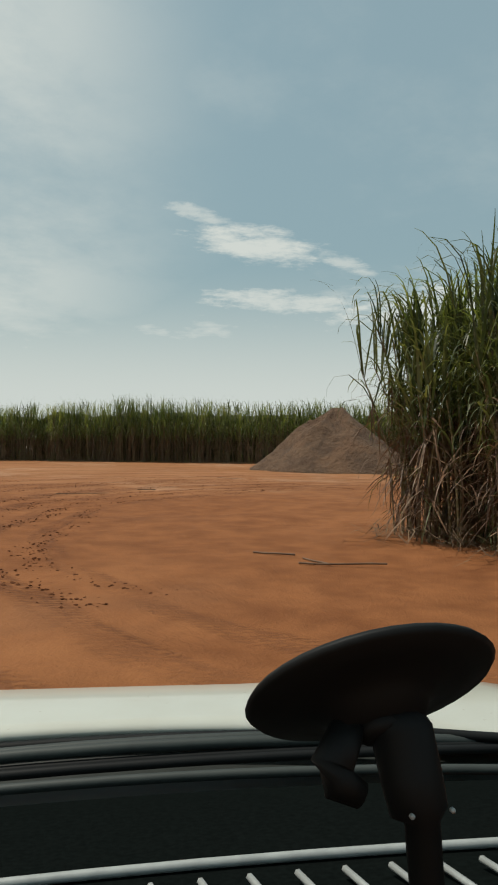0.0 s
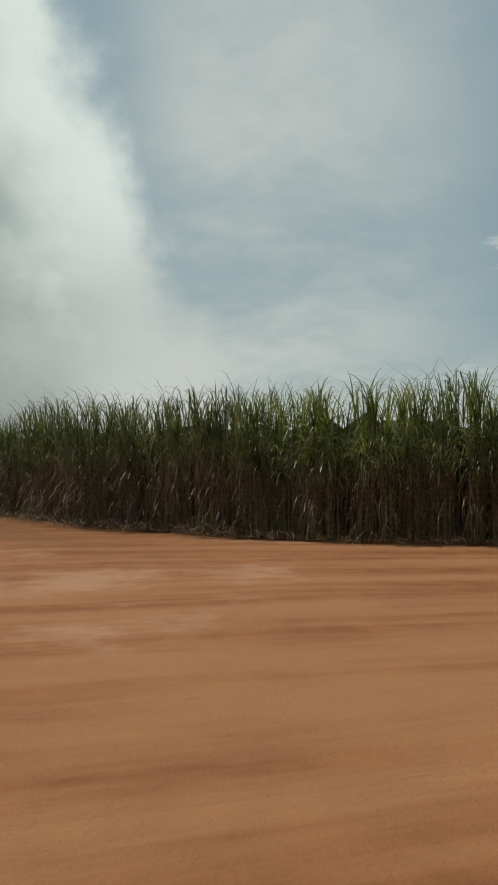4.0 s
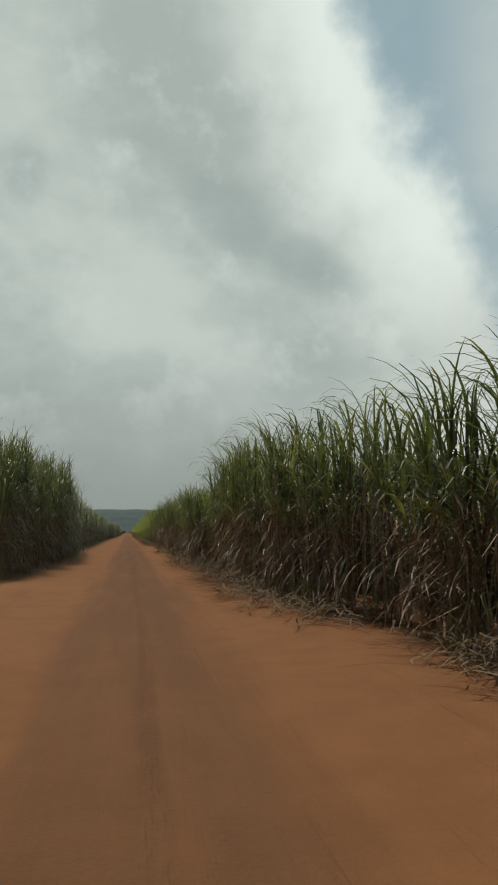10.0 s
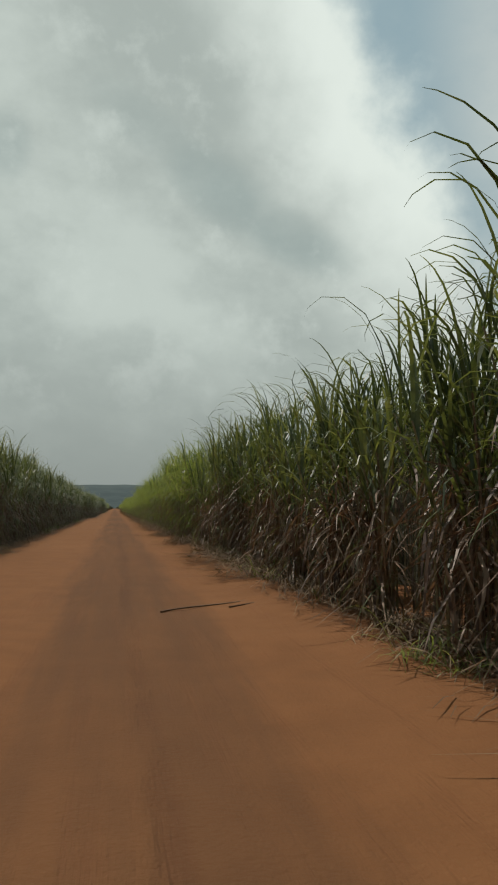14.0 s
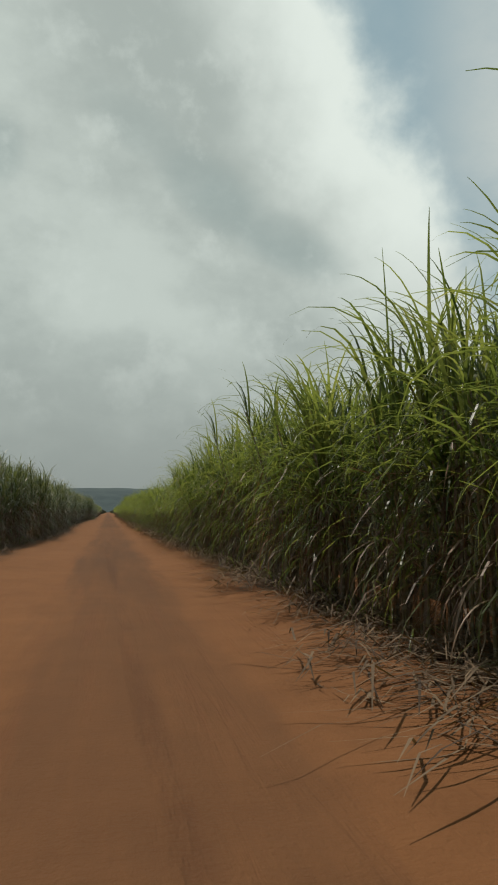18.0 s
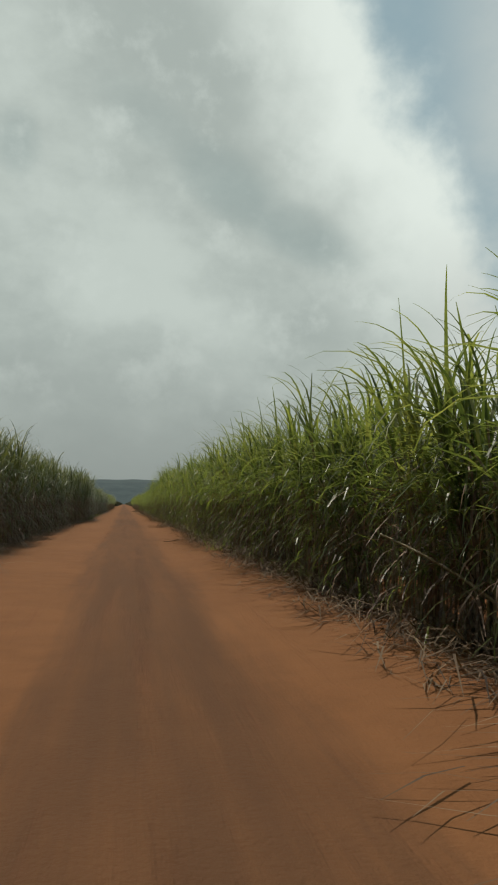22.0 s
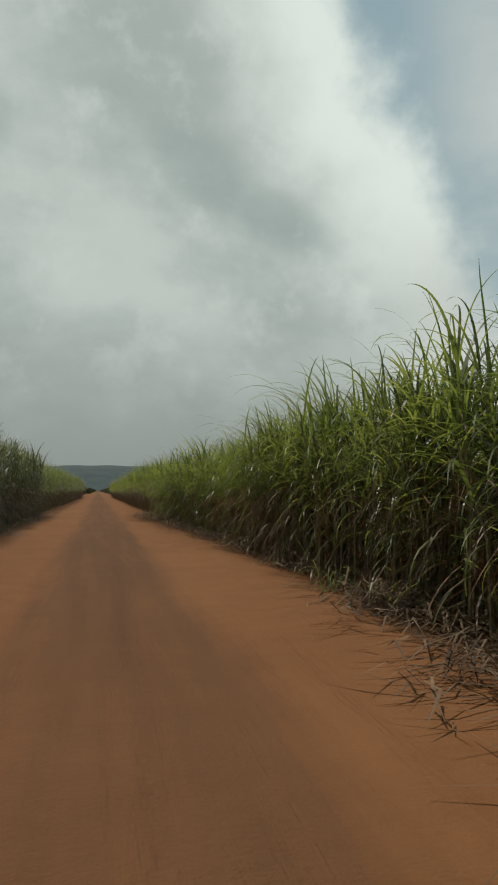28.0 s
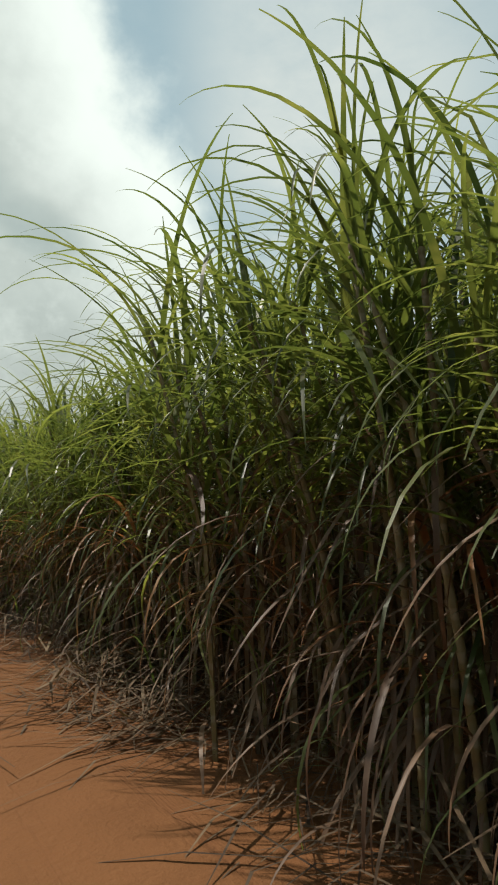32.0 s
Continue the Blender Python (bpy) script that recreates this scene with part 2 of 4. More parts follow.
def soil_material():
    m, nt, b = material("red soil")
    p = node(nt, "ShaderNodeNewGeometry").outputs["Position"]
    sep = node(nt, "ShaderNodeSeparateXYZ", {0: p})
    x, y = sep.outputs[0], sep.outputs[1]
    broad = speckle(nt, p, 0.22, 5.0, 0.6)
    mid = speckle(nt, p, 1.6, 6.0, 0.62)
    fine = speckle(nt, p, 26.0, 5.0, 0.65)
    col = blend(nt, fade(nt, mid, 0.3, 0.7), (0.165, 0.060, 0.021), (0.250, 0.098, 0.036))
    col = blend(nt, fade(nt, broad, 0.45, 0.70, 0.0, 0.5), col, (0.315, 0.132, 0.052))
    col = blend(nt, fade(nt, fine, 0.55, 0.8, 0.0, 0.35), col, (0.14, 0.052, 0.022))
    on_road = fade(nt, y, -45.0, -20.0)
    col = blend(nt, calc(nt, "MULTIPLY", on_road, 0.68), col, (0.150, 0.070, 0.029))
    # compacted, damp middle of the road, drawn out along it
    drawn = speckle(nt, scaled(nt, p, 1.8, 0.12, 1.0), 1.0, 7.0, 0.68)
    wob = calc(nt, "MULTIPLY", calc(nt, "SUBTRACT", drawn, 0.5), 1.5)
    off = calc(nt, "ABSOLUTE", calc(nt, "ADD", calc(nt, "SUBTRACT", x, 0.2), wob))
    band = calc(nt, "MULTIPLY", calc(nt, "MULTIPLY", fade(nt, off, 1.2, 0.6), fade(nt, speckle(nt, scaled(nt, p, 0.0, 0.03, 0.0), 1.0, 2.0, 0.5), 0.35, 0.62, 0.6, 1.0)), fade(nt, speckle(nt, scaled(nt, p, 2.6, 0.16, 1.0), 1.0, 6.0, 0.65), 0.28, 0.62, 0.6, 1.1))
    col = blend(nt, calc(nt, "MULTIPLY", calc(nt, "MULTIPLY", band, on_road), 0.74), col, (0.082, 0.041, 0.021))
    # faint wheel lines
    lines = speckle(nt, scaled(nt, p, 4.0, 0.22, 1.0), 1.0, 5.0, 0.7)
    col = blend(nt, calc(nt, "MULTIPLY", fade(nt, lines, 0.50, 0.80), calc(nt, "MULTIPLY", on_road, 0.38)), col, (0.15, 0.058, 0.027))
    # one narrow rut that wanders along the middle
    wander = calc(nt, "MULTIPLY", calc(nt, "SUBTRACT", speckle(nt, scaled(nt, p, 0.0, 0.035, 0.0), 1.0, 2.0, 0.5), 0.5), 1.3)
    rut = fade(nt, calc(nt, "ABSOLUTE", calc(nt, "SUBTRACT", calc(nt, "SUBTRACT", x, 0.25), wander)), 0.13, 0.03)
    rut = calc(nt, "MULTIPLY", calc(nt, "MULTIPLY", rut, on_road), fade(nt, speckle(nt, scaled(nt, p, 2.0, 0.35, 1.0), 1.0, 5.0, 0.7), 0.36, 0.60))
    col = blend(nt, calc(nt, "MULTIPLY", rut, 0.3), col, (0.070, 0.029, 0.015))
    # the clearing: paler and drier towards its far side, with curved wheel tracks across it
    cx, cy = calc(nt, "ADD", x, 14.5), calc(nt, "ADD", y, 78.5)
    ring = calc(nt, "SQRT", calc(nt, "ADD", calc(nt, "MULTIPLY", cx, cx), calc(nt, "MULTIPLY", cy, cy)))
    turn = calc(nt, "ARCTAN2", cy, cx)
    yard = calc(nt, "SUBTRACT", 1.0, on_road)
    arcs = node(nt, "ShaderNodeCombineXYZ", {0: calc(nt, "MULTIPLY", ring, 1.1), 1: calc(nt, "MULTIPLY", turn, 3.0), 2: 0.0}).outputs[0]
    ruts = speckle(nt, arcs, 1.0, 6.0, 0.66)
    sway = calc(nt, "MULTIPLY", calc(nt, "SUBTRACT", speckle(nt, scaled(nt, p, 0.25, 0.25, 1.0), 1.0, 2.0, 0.5), 0.5), 0.9)
    crumb = speckle(nt, p, 9.0, 6.0, 0.75)
    tread = node(nt, "ShaderNodeTexWave", {"Vector": node(nt, "ShaderNodeCombineXYZ", {0: calc(nt, "MULTIPLY", turn, 20.0), 1: calc(nt, "MULTIPLY", ring, 1.3), 2: 0.0}).outputs[0], "Scale": 3.4, "Distortion": 7.0, "Detail": 3.0, "Detail Scale": 1.2}, bands_direction="DIAGONAL").outputs[1]
    comb = speckle(nt, node(nt, "ShaderNodeCombineXYZ", {0: calc(nt, "MULTIPLY", ring, 6.0), 1: calc(nt, "MULTIPLY", turn, 9.0), 2: 0.0}).outputs[0], 1.0, 5.0, 0.7)
    track = None
    for r0, wide, power in TRACKS:
        off = calc(nt, "ABSOLUTE", calc(nt, "SUBTRACT", calc(nt, "ADD", ring, sway), r0))
        one = calc(nt, "MULTIPLY", fade(nt, off, wide, wide * 0.55), power)
        track = one if track is None else calc(nt, "MAXIMUM", track, one)
    track = calc(nt, "MULTIPLY", calc(nt, "MULTIPLY", track, yard), fade(nt, ruts, 0.36, 0.58, 0.25, 1.0))
    away = calc(nt, "ADD", calc(nt, "MULTIPLY", calc(nt, "ADD", x, 30.0), 0.875), calc(nt, "MULTIPLY", calc(nt, "ADD", y, 78.0), 0.485))
    far = calc(nt, "MULTIPLY", yard, fade(nt, calc(nt, "ADD", away, calc(nt, "MULTIPLY", calc(nt, "SUBTRACT", broad, 0.5), 16.0)), 15.0, 33.0))
    col = blend(nt, calc(nt, "MULTIPLY", far, fade(nt, ruts, 0.34, 0.62, 0.0, 0.75)), col, (0.345, 0.165, 0.078))
    pale = speckle(nt, scaled(nt, p, 0.16, 0.16, 1.0), 1.0, 7.0, 0.72)
    col = blend(nt, calc(nt, "MULTIPLY", far, fade(nt, pale, 0.52, 0.66, 0.0, 0.5)), col, (0.45, 0.29, 0.185))
    col = blend(nt, calc(nt, "MULTIPLY", yard, fade(nt, speckle(nt, scaled(nt, p, 0.3, 0.3, 1.0), 1.0, 4.0, 0.6), 0.56, 0.72, 0.0, 0.25)), col, (0.17, 0.080, 0.042))
    deep = calc(nt, "MULTIPLY", track, fade(nt, calc(nt, "ADD", calc(nt, "MULTIPLY", tread, 0.16), calc(nt, "ADD", calc(nt, "MULTIPLY", crumb, 0.6), calc(nt, "MULTIPLY", comb, 0.75))), 0.66, 0.86))
    # shade in the tread hollows, painted as darker soil
    col = blend(nt, calc(nt, "MULTIPLY", deep, 0.7), col, (0.105, 0.040, 0.020))
    nt.links.new(col, b.inputs["Base Color"])
    b.inputs["Roughness"].default_value = 0.95
    b.inputs["Specular IOR Level"].default_value = 0.15
    h = calc(nt, "ADD", calc(nt, "MULTIPLY", mid, 0.7), calc(nt, "MULTIPLY", fine, 0.3))
    h = calc(nt, "SUBTRACT", h, calc(nt, "MULTIPLY", deep, 0.38))
    h = calc(nt, "SUBTRACT", h, calc(nt, "MULTIPLY", rut, 0.4))
    h = calc(nt, "SUBTRACT", h, calc(nt, "MULTIPLY", yard, fade(nt, ruts, 0.5, 0.72, 0.0, 0.35)))
    h = calc(nt, "SUBTRACT", h, calc(nt, "MULTIPLY", on_road, fade(nt, lines, 0.50, 0.80, 0.0, 0.3)))
    bump(nt, b, h, 0.75, 0.07)
    return m


def mound_material():
    m, nt, b = material("heaped earth")
    p = node(nt, "ShaderNodeNewGeometry").outputs["Position"]
    mid = speckle(nt, p, 1.3, 6.0, 0.65)
    fine = speckle(nt, p, 6.0, 6.0, 0.7)
    col = blend(nt, fade(nt, mid, 0.3, 0.7), (0.092, 0.051, 0.029), (0.160, 0.095, 0.054))
    col = blend(nt, fade(nt, fine, 0.5, 0.8, 0.0, 0.3), col, (0.070, 0.042, 0.025))
    col = blend(nt, fade(nt, speckle(nt, p, 0.8, 6.0, 0.7), 0.52, 0.60, 0.0, 0.6), col, (0.090, 0.055, 0.034))
    col = blend(nt, fade(nt, speckle(nt, p, 0.5, 3.0, 0.5), 0.5, 0.65, 0.0, 0.5), col, (0.19, 0.102, 0.053))
    nt.links.new(col, b.inputs["Base Color"])
    b.inputs["Roughness"].default_value = 0.97
    bump(nt, b, calc(nt, "ADD", calc(nt, "MULTIPLY", mid, 2.2), calc(nt, "MULTIPLY", fine, 0.8)), 1.0, 0.25)
    return m


def leaf_material(name, low, high, tip, see_through=0.35, tip_amount=0.5, gloss=0.46, lit=(1.5, 1.45, 0.62)):
    m, nt, b = material(name)
    rnd = node(nt, "ShaderNodeNewGeometry").outputs["Random Per Island"]
    p = node(nt, "ShaderNodeNewGeometry").outputs["Position"]
    col = blend(nt, rnd, low, high)
    # each stool has its own tone: duller and darker, or yellowing
    stool = speckle(nt, scaled(nt, p, 1.0, 1.0, 0.35), 1.15, 2.0, 0.5)
    col = blend(nt, fade(nt, stool, 0.52, 0.36, 0.0, 0.62), col, tuple(c * 0.6 for c in low))
    col = blend(nt, fade(nt, stool, 0.55, 0.72, 0.0, 0.35), col, tip)
    grain = speckle(nt, p, 3.0, 4.0, 0.6)
    col = blend(nt, fade(nt, grain, 0.52, 0.8, 0.0, tip_amount), col, tip)
    dirt = speckle(nt, p, 45.0, 2.0, 0.6)
    col = blend(nt, fade(nt, dirt, 0.5, 0.9, 0.0, 0.3), col, low)
    nt.links.new(col, b.inputs["Base Color"])
    b.inputs["Roughness"].default_value = gloss
    b.inputs["Specular IOR Level"].default_value = 0.35
    tr = node(nt, "ShaderNodeBsdfTranslucent", {0: blend(nt, 1.0, col, lit, "MULTIPLY")})
    mix = node(nt, "ShaderNodeMixShader", {0: see_through, 1: b.outputs[0], 2: tr.outputs[0]})
    nt.links.new(mix.outputs[0], nt.nodes["Material Output"].inputs[0])
    return m


def stalk_material():
    m, nt, b = material("cane stalk")
    rnd = node(nt, "ShaderNodeNewGeometry").outputs["Random Per Island"]
    p = node(nt, "ShaderNodeNewGeometry").outputs["Position"]
    rings = node(nt, "ShaderNodeTexWave", {"Vector": p, "Scale": 2.2, "Distortion": 2.0, "Detail": 2.0}, bands_direction="Z").outputs[1]
    col = blend(nt, rnd, (0.11, 0.065, 0.035), (0.24, 0.19, 0.075))
    col = blend(nt, fade(nt, rings, 0.75, 0.95, 0.0, 0.6), col, (0.30, 0.25, 0.17))
    col = blend(nt, fade(nt, speckle(nt, p, 9.0), 0.5, 0.75, 0.0, 0.6), col, (0.07, 0.035, 0.025))
    nt.links.new(col, b.inputs["Base Color"])
    b.inputs["Roughness"].default_value = 0.6
    return m


SOIL, MOUND, STALK = soil_material(), mound_material(), stalk_material()
GREEN = leaf_material("green cane leaf", (0.042, 0.062, 0.030), (0.148, 0.170, 0.076), (0.29, 0.27, 0.14), 0.36, 0.5, 0.40)
LUSH = leaf_material("yellow-green cane leaf", (0.060, 0.086, 0.032), (0.192, 0.212, 0.080), (0.37, 0.33, 0.15), 0.55, 0.5, 0.36, (1.6, 1.65, 0.74))
DRY = leaf_material("dry cane leaf", (0.090, 0.050, 0.032), (0.235, 0.142, 0.084), (0.38, 0.29, 0.19), 0.2, 0.5, 0.5, (1.25, 1.05, 0.8))

RUST = leaf_material("rust-brown cane leaf", (0.17, 0.075, 0.034), (0.40, 0.205, 0.085), (0.50, 0.36, 0.20), 0.35, 0.6, 0.45, (1.3, 1.05, 0.7))


def plain(name, colour, rough=0.8, metal=0.0, grain=0.25, scale=20.0):
    m, nt, b = material(name)
    p = node(nt, "ShaderNodeTexCoord").outputs["Object"]
    n = speckle(nt, p, scale, 5.0, 0.6)
    dark = tuple(c * (1.0 - grain) for c in colour)
    nt.links.new(blend(nt, fade(nt, n, 0.3, 0.7), dark, colour), b.inputs["Base Color"])
    b.inputs["Roughness"].default_value, b.inputs["Metallic"].default_value = rough, metal
    return m


# ---- mesh helpers ----
def mesh_from(name, verts, faces, mats, smooth=False):
    me = bpy.data.meshes.new(name)
    me.from_pydata([tuple(v) for v in verts], [], [tuple(f) for f in faces])
    for m in mats:
        me.materials.append(m)
    if smooth:
        me.shade_smooth()
    me.update()
    return me


def part(name, me, parent, label=""):
    ob = new(name, me)
    ob.parent = parent
    if label:
        ob["label"] = label
    return ob


# ---- ground ----
def steps(stops):
    """Rising numbers from (start, step) stops; the last one ends them."""
    out = [stops[0][0]]
    for (a, d), (b, _) in zip(stops, stops[1:]):
        n = max(1, int(round((b - a) / d)))
        out += [a + (b - a) * (i + 1) / n for i in range(n)]
    return out


def soil_height(x, y):
    z = 0.05 * noise.noise((x * 0.11, y * 0.11, 0.3)) + 0.02 * noise.noise((x * 0.6, y * 0.6, 4.0))
    if y > -30:
        z *= 0.6
        z -= 0.03 * math.exp(-((x + 0.75) / 0.22) ** 2) + 0.03 * math.exp(-((x - 0.95) / 0.22) ** 2)
        z += 0.07 * math.exp(-((x - 2.5) / 0.5) ** 2) + 0.06 * math.exp(-((x + 2.6) / 0.5) ** 2)
    elif x > -60 and y > -110:
        a, turn = math.hypot(x + 14.5, y + 78.5), math.atan2(y + 78.5, x + 14.5)
        z += 0.030 * noise.noise((a * 0.8, turn * 4.0, 1.0)) + 0.022 * noise.noise((a * 2.0, turn * 16.0, 5.0))
    return z


def make_ground():
    xs = steps([(-3500, 900), (-800, 150), (-200, 25), (-70, 2.5), (-32, 0.5), (-7, 0.25), (9, 1.0), (26, 2.5), (70, 25), (200, 150), (800, 900), (3500, 1)])
    ys = steps([(-3500, 900), (-800, 150), (-200, 20), (-100, 1.0), (-84, 0.45), (-34, 0.8), (312, 4), (360, 20), (500, 150), (1400, 700), (4200, 1)])
    verts = [(x, y, soil_height(x, y) if abs(x) < 80 and -110 < y < 320 else 0.0) for y in ys for x in xs]
    w = len(xs)
    faces = [(j * w + i, j * w + i + 1, (j + 1) * w + i + 1, (j + 1) * w + i) for j in range(len(ys) - 1) for i in range(w - 1)]
    ob = new("ground", mesh_from("ground", verts, faces, [SOIL], True))
    tagged(ob, "bare red earth track and clearing with wheel marks", "ground", kind="structure")


make_ground()


# ---- far ridge ----
def make_ridge():
    m, nt, b = material("far woodland")
    p = node(nt, "ShaderNodeNewGeometry").outputs["Position"]
    n = speckle(nt, p, 0.02, 6.0, 0.65)
    nt.links.new(blend(nt, fade(nt, n, 0.35, 0.65), (0.026, 0.042, 0.045), (0.040, 0.060, 0.060)), b.inputs["Base Color"])
    b.inputs["Roughness"].default_value = 1.0
    verts, faces, cols = [], [], 160
    for j, (dist, rise) in enumerate([(0, 0), (180, 0.55), (420, 0.93), (700, 1.0), (1000, 0.8)]):
        for i in range(cols + 1):
            x = -2600 + 5200 * i / cols
            h = 84 + 9 * noise.noise((x * 0.0012, 1.7, 0)) + 4 * noise.noise((x * 0.01, j, 3.0))
            if rise > 0.9:
                h += 3.0 * random.random()
            verts.append((x, 2300 + dist + 0.00003 * x * x, h * rise - (2 if j == 0 else 0)))
    w = cols + 1
    faces = [(j * w + i, j * w + i + 1, (j + 1) * w + i + 1, (j + 1) * w + i) for j in range(4) for i in range(cols)]
    ob = new("backdrop", mesh_from("backdrop", verts, faces, [m], True))
    tagged(ob, "low dark wooded ridge along the horizon", "hill", kind="structure")


make_ridge()


# ---- heap of earth ----
def make_mound(cx, cy, radius, height):
    verts, faces = [(0, 0, height * 0.94)], []
    rings, cols = 46, 120
    for r in range(1, rings + 1):
        q = r / rings
        for i in range(cols):
            a = 2 * math.pi * i / cols
            rad = radius * q * (1 + 0.10 * noise.noise((math.cos(a) * 1.6, math.sin(a) * 1.6, 0.5)))
            z = height * (1 - q) ** 1.0
            z = min(z, height * (0.93 - 0.10 * q))
            z += 0.22 * noise.noise((math.cos(a) * 2.2, math.sin(a) * 2.2, q * 3.0)) * q * (1 - q) * 4
            z += 0.16 * noise.noise((math.cos(a) * rad * 0.9, math.sin(a) * rad * 0.9, 2.0)) * min(1.0, 4 * (1 - q) + 0.15)
            z += 0.07 * noise.noise((math.cos(a) * rad * 2.6, math.sin(a) * rad * 2.6, 7.0))
            slump = noise.noise((math.cos(a) * 1.1 + 3.0, math.sin(a) * 1.1, q * 1.5))
            if 0.3 < q < 0.97 and slump > 0.0:                 # crumbled faces below the smooth crown
                z += min(1.0, slump * 4) * (0.09 * abs(noise.noise((math.cos(a) * rad * 4.0, math.sin(a) * rad * 4.0, 3.0))) + 0.05)
            if r == rings:
                z = -0.12
            verts.append((math.cos(a) * rad, math.sin(a) * rad, z))
    faces += [(0, 1 + i, 1 + (i + 1) % cols) for i in range(cols)]
    for r in range(rings - 1):
        o = 1 + r * cols
        faces += [(o + i, o + cols + i, o + cols + (i + 1) % cols, o + (i + 1) % cols) for i in range(cols)]
    ob = new("earth_mound", mesh_from("earth_mound", verts, faces, [MOUND], True))
    ob.location = (cx, cy, 0)
    tagged(ob, "tall conical heap of grey-brown earth beside the cane", "earth mound")


make_mound(7.7, -63.4, 4.6, 3.65)


# ---- sugar cane ----
SLIM = [1.0]
FINE = [1]                             # how many times finer the ribbons are cut


class Ribbons:
    """Gathers ribbons and stalks as vertices and faces."""

    def __init__(self):
        self.v, self.f = [], []

    def leaf(self, base, az, el, length, droop, width, segs=5, curl=0.0, late=1.4):
        x, y, z = base
        segs = max(2, round(segs * FINE[0]))
        width *= SLIM[0]
        o = len(self.v)
        ends = [1 - (1 - i / segs) ** (1.5 if segs > 3 else 1.0) for i in range(segs + 1)]
        for i in range(segs + 1):
            q = ends[i]
            step = length * (ends[i + 1] - q) if i < segs else 0.0
            w = width * 0.5 * min(1.0, 0.55 + 2.2 * q) * (1.0 - q) ** 0.55 if i < segs else 0.002
            a = az + curl * q
            sx, sy = -math.sin(a), math.cos(a)
            lift = w * 0.35
            self.v.append((x + sx * w, y + sy * w, z + lift))
            self.v.append((x - sx * w, y - sy * w, z + lift * 0.2))
            e = el - droop * (0.5 * (q + ends[i + 1])) ** late if i < segs else el
            x += math.cos(e) * math.cos(a) * step
            y += math.cos(e) * math.sin(a) * step
            z = max(0.03, z + math.sin(e) * step)
        self.f += [(o + 2 * i, o + 2 * i + 1, o + 2 * i + 3, o + 2 * i + 2) for i in range(segs)]

    def stalk(self, base, top, r0, r1, sides=4, rings=3):
        o = len(self.v)
        for j in range(rings):
            q = j / (rings - 1)
            bow = math.sin(q * math.pi) * 0.06
            for i in range(sides):
                a = 2 * math.pi * i / sides
                r = r0 + (r1 - r0) * q
                self.v.append((base[0] + (top[0] - base[0]) * q * q + r * math.cos(a), base[1] + (top[1] - base[1]) * q * q + bow + r * math.sin(a), base[2] + (top[2] - base[2]) * q))
        for j in range(rings - 1):
            for i in range(sides):
                k = o + j * sides
                self.f.append((k + i, k + (i + 1) % sides, k + sides + (i + 1) % sides, k + sides + i))


# two kinds of cane: stiff old cane, brown below, and a younger leafy one with long arching blades
OLD = dict(leaf=GREEN, stalks=(5, 8), spread=0.13, spindle=4, spindle_el=(70, 89), spindle_late=3.0, spindle_droop=(60, 190), arch=5, arch_el=(48, 76), arch_late=2.2,
           arch_len=(0.75, 1.25), arch_droop=(90, 170), low=2, low_green=0.4, dead=11, uneven=0.115)
YOUNG = dict(leaf=LUSH, stalks=(4, 7), spread=0.17, spindle=4, spindle_el=(62, 87), spindle_late=2.2, spindle_droop=(35, 140), arch=8, arch_el=(30, 68), arch_late=1.5,
             arch_len=(0.9, 1.55), arch_droop=(75, 140), low=8, low_green=0.78, dead=5, uneven=0.085)

EVEN = dict(OLD, leaf=LUSH, uneven=0.05, arch=10, arch_el=(20, 70), arch_late=1.6, dead=8, low=3)                      # the closed edge across the clearing
BUSHY = dict(OLD, uneven=0.09, arch=8, dead=7, low=5, low_green=0.7)       # across the track


